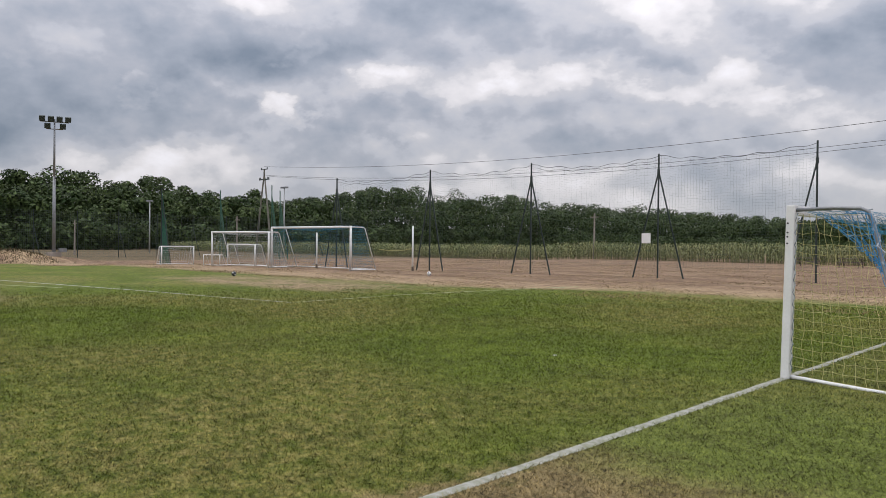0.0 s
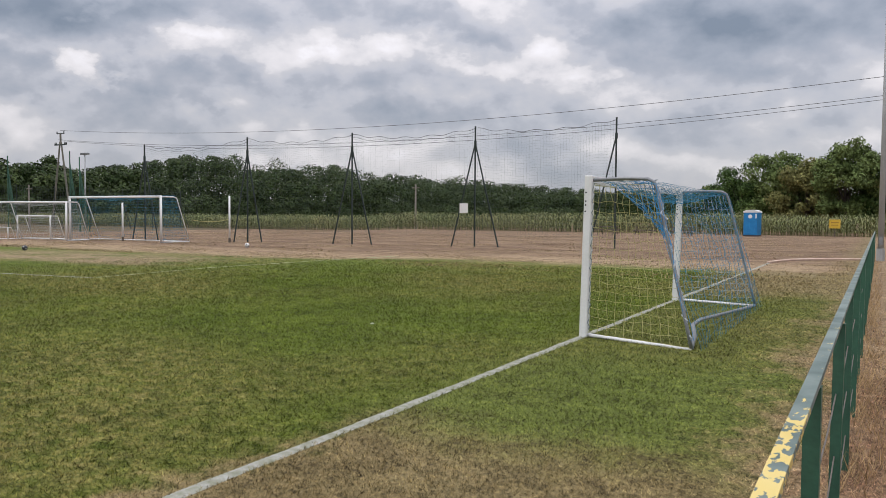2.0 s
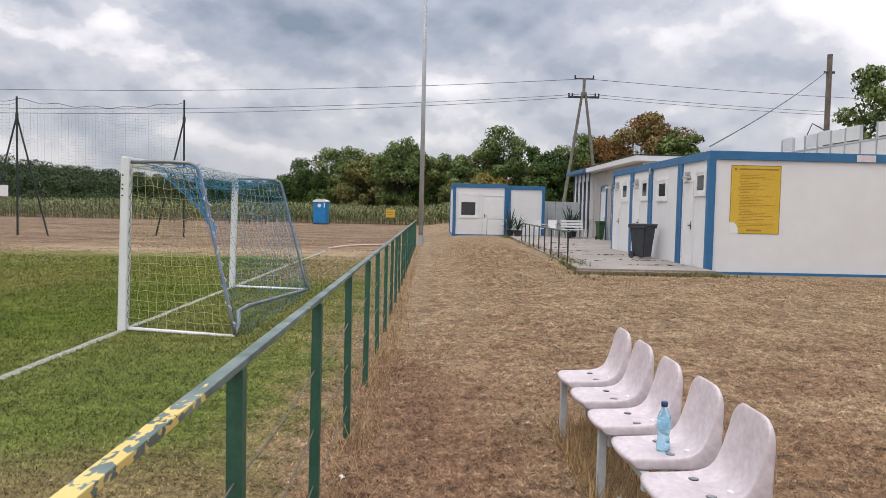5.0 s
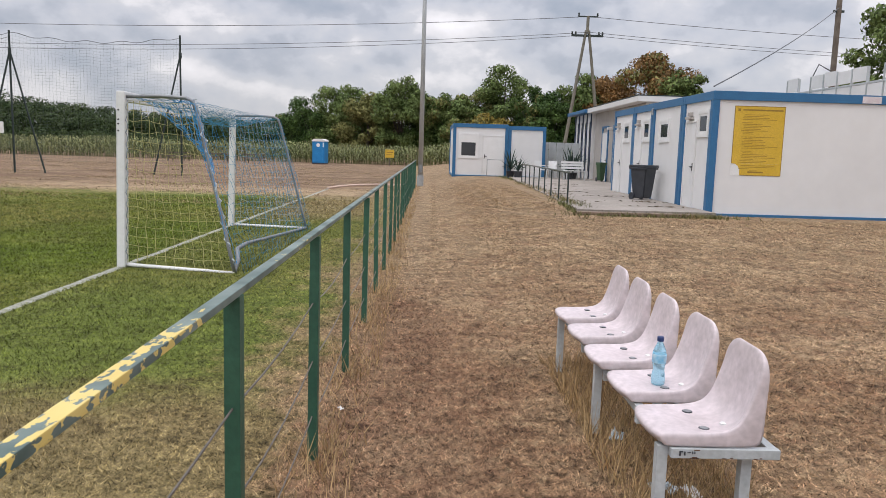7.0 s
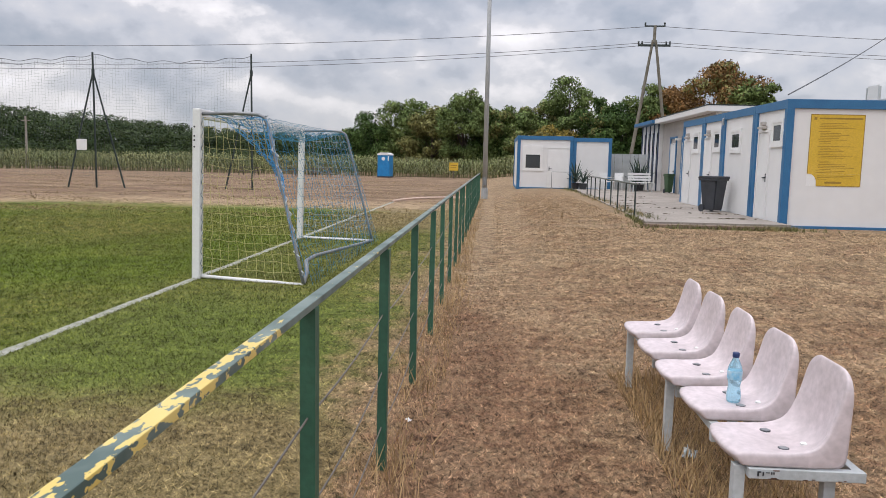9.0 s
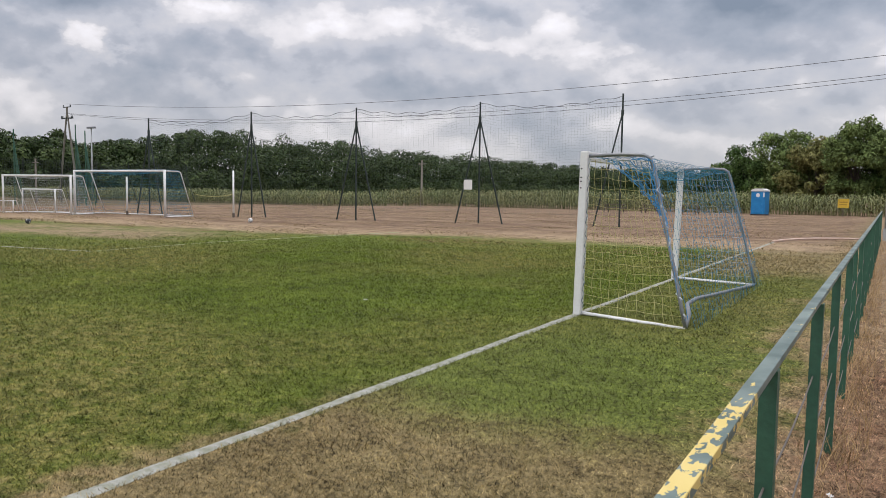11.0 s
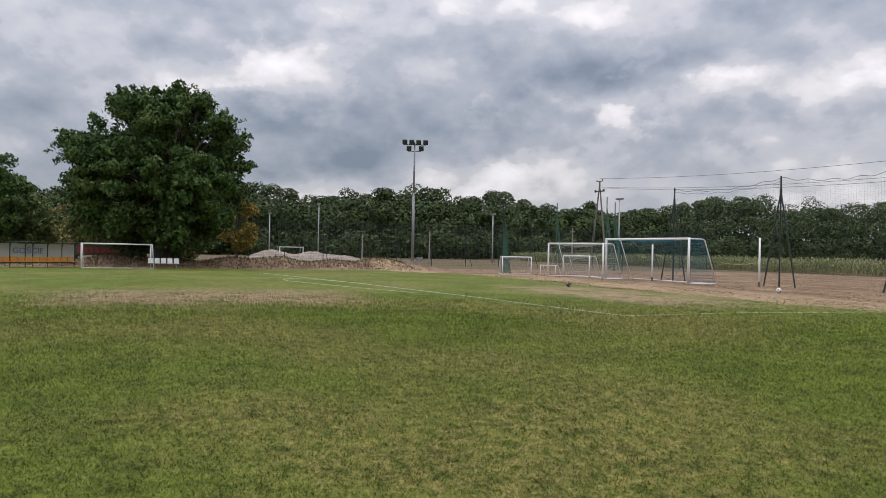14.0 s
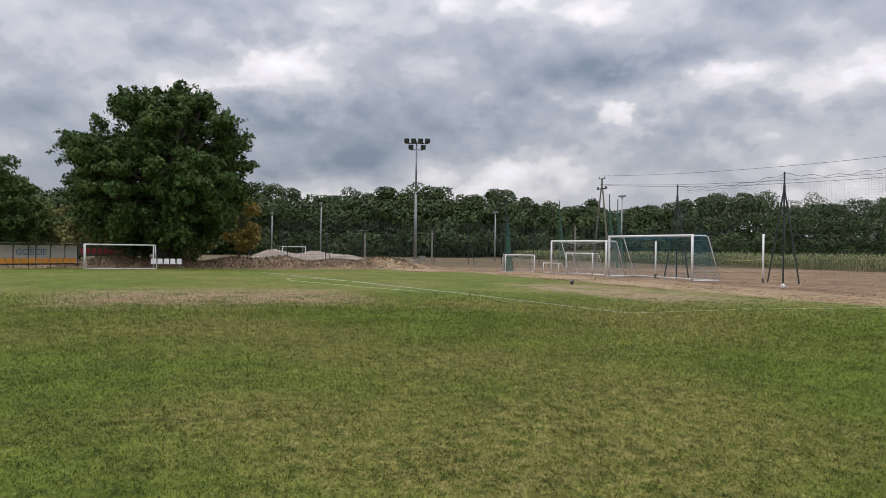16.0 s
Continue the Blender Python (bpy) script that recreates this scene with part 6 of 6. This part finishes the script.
def forest():
    """The far wood: many crowns in one body, its skyline rising and falling."""
    rng = np.random.default_rng(5)
    sky_az = [-125, -101, -84.1, -80.6, -78.3, -74.0, -71.5, -67.1, -63.5, -61.2, -57.8, -55.0, -51.8, -49.0, -46.5, -44.7, -41.7, -38.7, -34.4, -30.3, -26.3, -22.4, -19.5, -11, 0, 30]
    sky_el = [3.6, 3.6, 4.4, 3.95, 3.6, 4.45, 4.6, 4.1, 4.2, 3.45, 3.6, 3.1, 3.55, 4.2, 4.25, 3.75, 3.75, 3.5, 3.2, 2.8, 2.45, 2.25, 2.0, 1.7, 1.6, 1.6]
    vs, fs, off = [], [], 0
    trunk_bm = bmesh.new()
    for row, back in enumerate((-7, 0, 9, 20, 34)):
        az = -128.0
        while az < 32:
            dist = 175 + 150 * max(0, min(1, (az + 70) / 55)) + back + rng.uniform(-4, 4)
            top = 1.5 + dist * math.tan(radians(np.interp(az, sky_az, sky_el)))
            h = top * (0.36, 0.74, 0.88, 0.97, 1.02)[row] * rng.uniform(0.90, 1.06)
            w = rng.uniform(6.5, 11.0) * (1 + 0.3 * (az > -50))
            x, y = polar(az, dist)
            blobs = []
            for k in range((10, 14, 11, 10, 9)[row]):
                f = rng.uniform(0.03 if row < 2 else 0.45, 1)
                a = rng.uniform(0, 6.28)
                rr = w / 2 * rng.uniform(0.2, 0.85) * (1.0 if f < 0.75 else 0.6)
                rb = w * rng.uniform(0.20, 0.31)
                blobs.append(((x + math.cos(a) * rr, y + math.sin(a) * rr, min(h * f, h - rb * 0.6)), (rb, rb, rb * 0.8)))
            p, d = crown_points(rng, (1000, 2000, 1300, 1200, 1150)[row], blobs, 0.45, 0.8)
            v, q = leaf_quads(p, 1.5 * d + np.array([0, 0, 0.5]), 0.66, rng, 0.15)
            vs.append(v)
            fs.append(q + off)
            off += len(v)
            if row == 1:
                tube(trunk_bm, [(x, y, -0.3), (x, y, h * 0.6)], 0.25, 5, True, 0.12)
            az += math.degrees(w * 0.6 / dist)
    f = part("forest", mesh_from("forest", np.concatenate(vs), np.concatenate(fs)), M_FOREST)
    tagged(f, "dense dark green mixed wood along the skyline", "forest", kind="stuff")
    t = part("forest_trunks", trunk_bm, M_BARK)
    tagged(t, "dim trunks at the wood's edge", "forest", kind="stuff")


forest()


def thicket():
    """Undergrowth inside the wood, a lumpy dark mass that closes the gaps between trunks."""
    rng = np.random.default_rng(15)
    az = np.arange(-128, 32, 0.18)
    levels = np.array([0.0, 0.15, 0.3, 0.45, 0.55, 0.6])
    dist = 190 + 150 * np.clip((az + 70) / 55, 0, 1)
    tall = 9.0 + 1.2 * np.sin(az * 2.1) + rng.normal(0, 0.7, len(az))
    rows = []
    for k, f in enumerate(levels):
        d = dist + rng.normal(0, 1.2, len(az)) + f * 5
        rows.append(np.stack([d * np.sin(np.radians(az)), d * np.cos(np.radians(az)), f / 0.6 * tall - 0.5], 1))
    n = len(az)
    v = np.concatenate(rows)
    q = []
    for k in range(len(levels) - 1):
        i = np.arange(n - 1) + k * n
        q.append(np.stack([i, i + 1, i + 1 + n, i + n], 1))
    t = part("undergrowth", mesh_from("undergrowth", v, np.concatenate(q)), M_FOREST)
    tagged(t, "dark undergrowth inside the far wood", "forest", kind="stuff")


thicket()


def cornfield():
    rng = np.random.default_rng(8)
    n_rows, step = 7, 0.26
    xs = np.arange(-150, 34, step)
    px, py = [], []
    for r in range(n_rows):
        px.append(xs + rng.uniform(-0.1, 0.1, len(xs)) + r * 0.11)
        py.append(np.full(len(xs), 74.5 + r * 0.75) + rng.uniform(-0.12, 0.12, len(xs)) + 0.00 * xs)
    px, py = np.concatenate(px), np.concatenate(py)
    n = len(px)
    h = rng.uniform(1.75, 2.25, n) + 0.12 * np.sin(px * 0.35)
    pz = ground_z(px, py)
    vs, fs, off = [], [], 0
    # arching leaves in two segments
    for k in range(8):
        a = rng.uniform(0, 2 * np.pi, n)
        z0 = pz + h * (0.12 + 0.10 * k) + rng.uniform(-0.05, 0.05, n)
        L = rng.uniform(0.35, 0.6, n) * (1.0 if k < 6 else 0.7)
        ux, uy = np.cos(a), np.sin(a)
        w = rng.uniform(0.035, 0.055, n)
        p0 = np.stack([px, py, z0], 1)
        p1 = p0 + np.stack([ux * L * 0.5, uy * L * 0.5, L * 0.55], 1)
        p2 = p0 + np.stack([ux * L, uy * L, L * 0.15], 1)
        s = np.stack([-uy * w, ux * w, np.zeros(n)], 1)
        v = np.stack([p0 - s * 0.6, p0 + s * 0.6, p1 + s, p1 - s, p2], 1).reshape(-1, 3)
        i = np.arange(n)[:, None] * 5
        q = np.concatenate([i + np.array([[0, 1, 2]]), i + np.array([[0, 2, 3]]), i + np.array([[3, 2, 4]])]) + off
        vs.append(v)
        fs.append(q)
        off += len(v)
    # stalk and tassel
    w = 0.02
    base, tip = np.stack([px, py, pz], 1), np.stack([px, py, pz + h + 0.15], 1)
    e = np.array([w, 0, 0])
    v = np.stack([base - e, base + e, tip], 1).reshape(-1, 3)
    vs.append(v)
    fs.append(np.arange(3 * n).reshape(n, 3) + off)
    c = part("cornfield", mesh_from("cornfield", np.concatenate(vs), np.concatenate(fs)), M_CORN)
    tagged(c, "tall ripening maize along the edge of the field", "corn", kind="stuff")


cornfield()


# ---- grass ----
def blades(name, x, y, height, width, lean, mat, label, seed):
    rng = np.random.default_rng(seed)
    n = len(x)
    a, b = rng.uniform(0, 2 * np.pi, n), rng.uniform(0, 2 * np.pi, n)
    z = ground_z(x, y)
    hx = np.cos(b) * height * lean
    hy = np.sin(b) * height * lean
    sx, sy = np.cos(a) * width / 2, np.sin(a) * width / 2
    v = np.stack([np.stack([x - sx, y - sy, z - 0.004], 1), np.stack([x + sx, y + sy, z - 0.004], 1), np.stack([x + hx, y + hy, z + height], 1)], 1).reshape(-1, 3)
    ob = part(name, mesh_from(name, v, np.arange(3 * n).reshape(n, 3)), mat)
    return tagged(ob, label, "grass", kind="stuff")


def lawn():
    rng = np.random.default_rng(21)
    for n, lo, hi, first, last, far in ((1150000, -122, 8, 1.6, 30.0, 14.0), (1250000, -32, 50, 1.2, 38.0, 16.0)):
        verge_side = lo > -100
        r = first + (last - first) * rng.uniform(0, 1, n) ** (2.0 if verge_side else 1.4)
        turn = rng.uniform(lo, hi, n)
        x, y = 0.2 + r * np.sin(np.radians(turn)), r * np.cos(np.radians(turn))
        verge = x + rng.normal(0, 0.3, n) > -1.1
        thin = smooth01((last - r) / far)
        open_ground = np.where(verge_side, ~((x > 3.7) & (y > 16.4)) & (y < 39.0), y < 22.0)
        keep = (np.abs(x + 3.1) > 0.04) & open_ground & (rng.uniform(0, 1, n) < thin) & (verge == verge_side)
        x, y, r = x[keep], y[keep], r[keep]
        if verge_side:
            h, lean = rng.uniform(0.006, 0.020, len(x)), rng.uniform(0.8, 4.2, len(x))
            w = (0.0022 + 0.00075 * r) * rng.uniform(0.6, 1.5, len(x))
            blades("dry_turf_blades", x, y, h, w, lean, M_BLADES, "flattened straw-coloured dead grass on the verge", 22)
        else:
            h, lean = rng.uniform(0.008, 0.026, len(x)) * (1 + 0.035 * r), rng.uniform(0.3, 2.0, len(x))
            w = (0.0030 + 0.00065 * r) * rng.uniform(0.6, 1.4, len(x))
            blades("green_turf_blades", x, y, h, w, lean, M_GREEN_BLADES, "short mown green grass blades on the pitch", 24)
    # low dead tufts on the bare earth behind the goals
    m = 90000
    ex, ey = rng.uniform(-62, -0.5, m), 19.5 + 38 * rng.uniform(0, 1, m) ** 1.3
    clump = np.sin(ex * 0.8 + 2 * np.sin(ey * 0.5)) + np.sin(ey * 1.7 + ex * 0.23) + rng.normal(0, 0.6, m)
    ex, ey = ex[clump > 0.35], ey[clump > 0.35]
    blades("earth_stubble", ex, ey, rng.uniform(0.015, 0.055, len(ex)), rng.uniform(0.02, 0.06, len(ex)), rng.uniform(0.4, 2.5, len(ex)), leaf("earth_stubble", (0.20, 0.145, 0.075), (0.34, 0.26, 0.15), 0.6), "thin dry stubble on the bare earth", 29)
    # long dead stems along the railing and under the bench
    xs, ys, hs = [], [], []
    for k in range(24):
        cy = -2.13 + 1.45 * k
        m = 120 if k < 12 else 70
        xs.append(rng.normal(0.10, 0.10, m))
        ys.append(cy + rng.normal(0, 0.22, m))
        hs.append(rng.uniform(0.04, 0.19, m))
    m = 1800
    xs.append(rng.uniform(-0.06, 0.26, m))
    ys.append(rng.uniform(1.5, 20, m))
    hs.append(rng.uniform(0.04, 0.16, m))
    m = 3600
    xs.append(rng.uniform(1.42, 2.02, m))
    ys.append(rng.uniform(2.7, 5.5, m))
    hs.append(rng.uniform(0.05, 0.30, m) * rng.uniform(0.4, 1, m))
    m = 1500
    xs.append(rng.normal(6.95, 0.15, m))
    ys.append(rng.uniform(16.9, 18.4, m))
    hs.append(rng.uniform(0.03, 0.11, m))
    for cx, cy, spread, m in ((6.9, 19.2, 0.6, 240), (6.8, 23.0, 0.9, 420), (6.7, 25.4, 0.8, 420), (6.4, 17.0, 0.5, 500), (4.2, 20.5, 1.2, 500), (4.35, 26.0, 2.5, 700)):
        xs.append(rng.normal(cx, 0.12, m))
        ys.append(rng.normal(cy, spread, m))
        hs.append(rng.uniform(0.04, 0.14, m))
    wx, wy = [], []
    for cx, cy, sx, sy, m in ((6.5, 16.6, 0.45, 0.10, 420), (5.2, 16.48, 0.9, 0.07, 420), (3.85, 17.6, 0.06, 0.9, 260), (6.9, 17.2, 0.06, 0.6, 150), (6.75, 19.6, 0.10, 0.5, 160), (6.7, 23.2, 0.15, 0.8, 260), (4.2, 19.4, 0.12, 1.2, 500), (4.45, 26.5, 0.15, 3.5, 800), (4.6, 37.0, 0.3, 1.0, 400)):
        wx.append(rng.normal(cx, sx, m))
        wy.append(rng.normal(cy, sy, m))
    wx, wy = np.concatenate(wx), np.concatenate(wy)
    blades("slab_weeds", wx, wy, rng.uniform(0.04, 0.14, len(wx)), rng.uniform(0.012, 0.03, len(wx)), rng.uniform(0.2, 1.0, len(wx)), leaf("weed_leaf", (0.11, 0.12, 0.045), (0.20, 0.18, 0.08), 0.5), "green and dry weeds along slab and cabin", 27)
    m = 9000
    bx, by = rng.normal(-72.0, 2.4, m), rng.uniform(-14, 24, m)
    blades("bank_weeds", bx, by, rng.uniform(0.08, 0.34, m) * rng.uniform(0.4, 1, m), rng.uniform(0.03, 0.09, m), rng.uniform(0.1, 0.9, m), leaf("bank_weed", (0.075, 0.068, 0.034), (0.12, 0.09, 0.045), 0.5), "rough dry weeds on the earth bank", 26)
    xs, ys, hs = np.concatenate(xs), np.concatenate(ys), np.concatenate(hs)
    blades("tall_dry_grass", xs, ys, hs, rng.uniform(0.004, 0.008, len(xs)), rng.uniform(0.1, 0.9, len(xs)), M_DRYBLADE, "long dead grass stems round posts and bench", 23)


lawn()
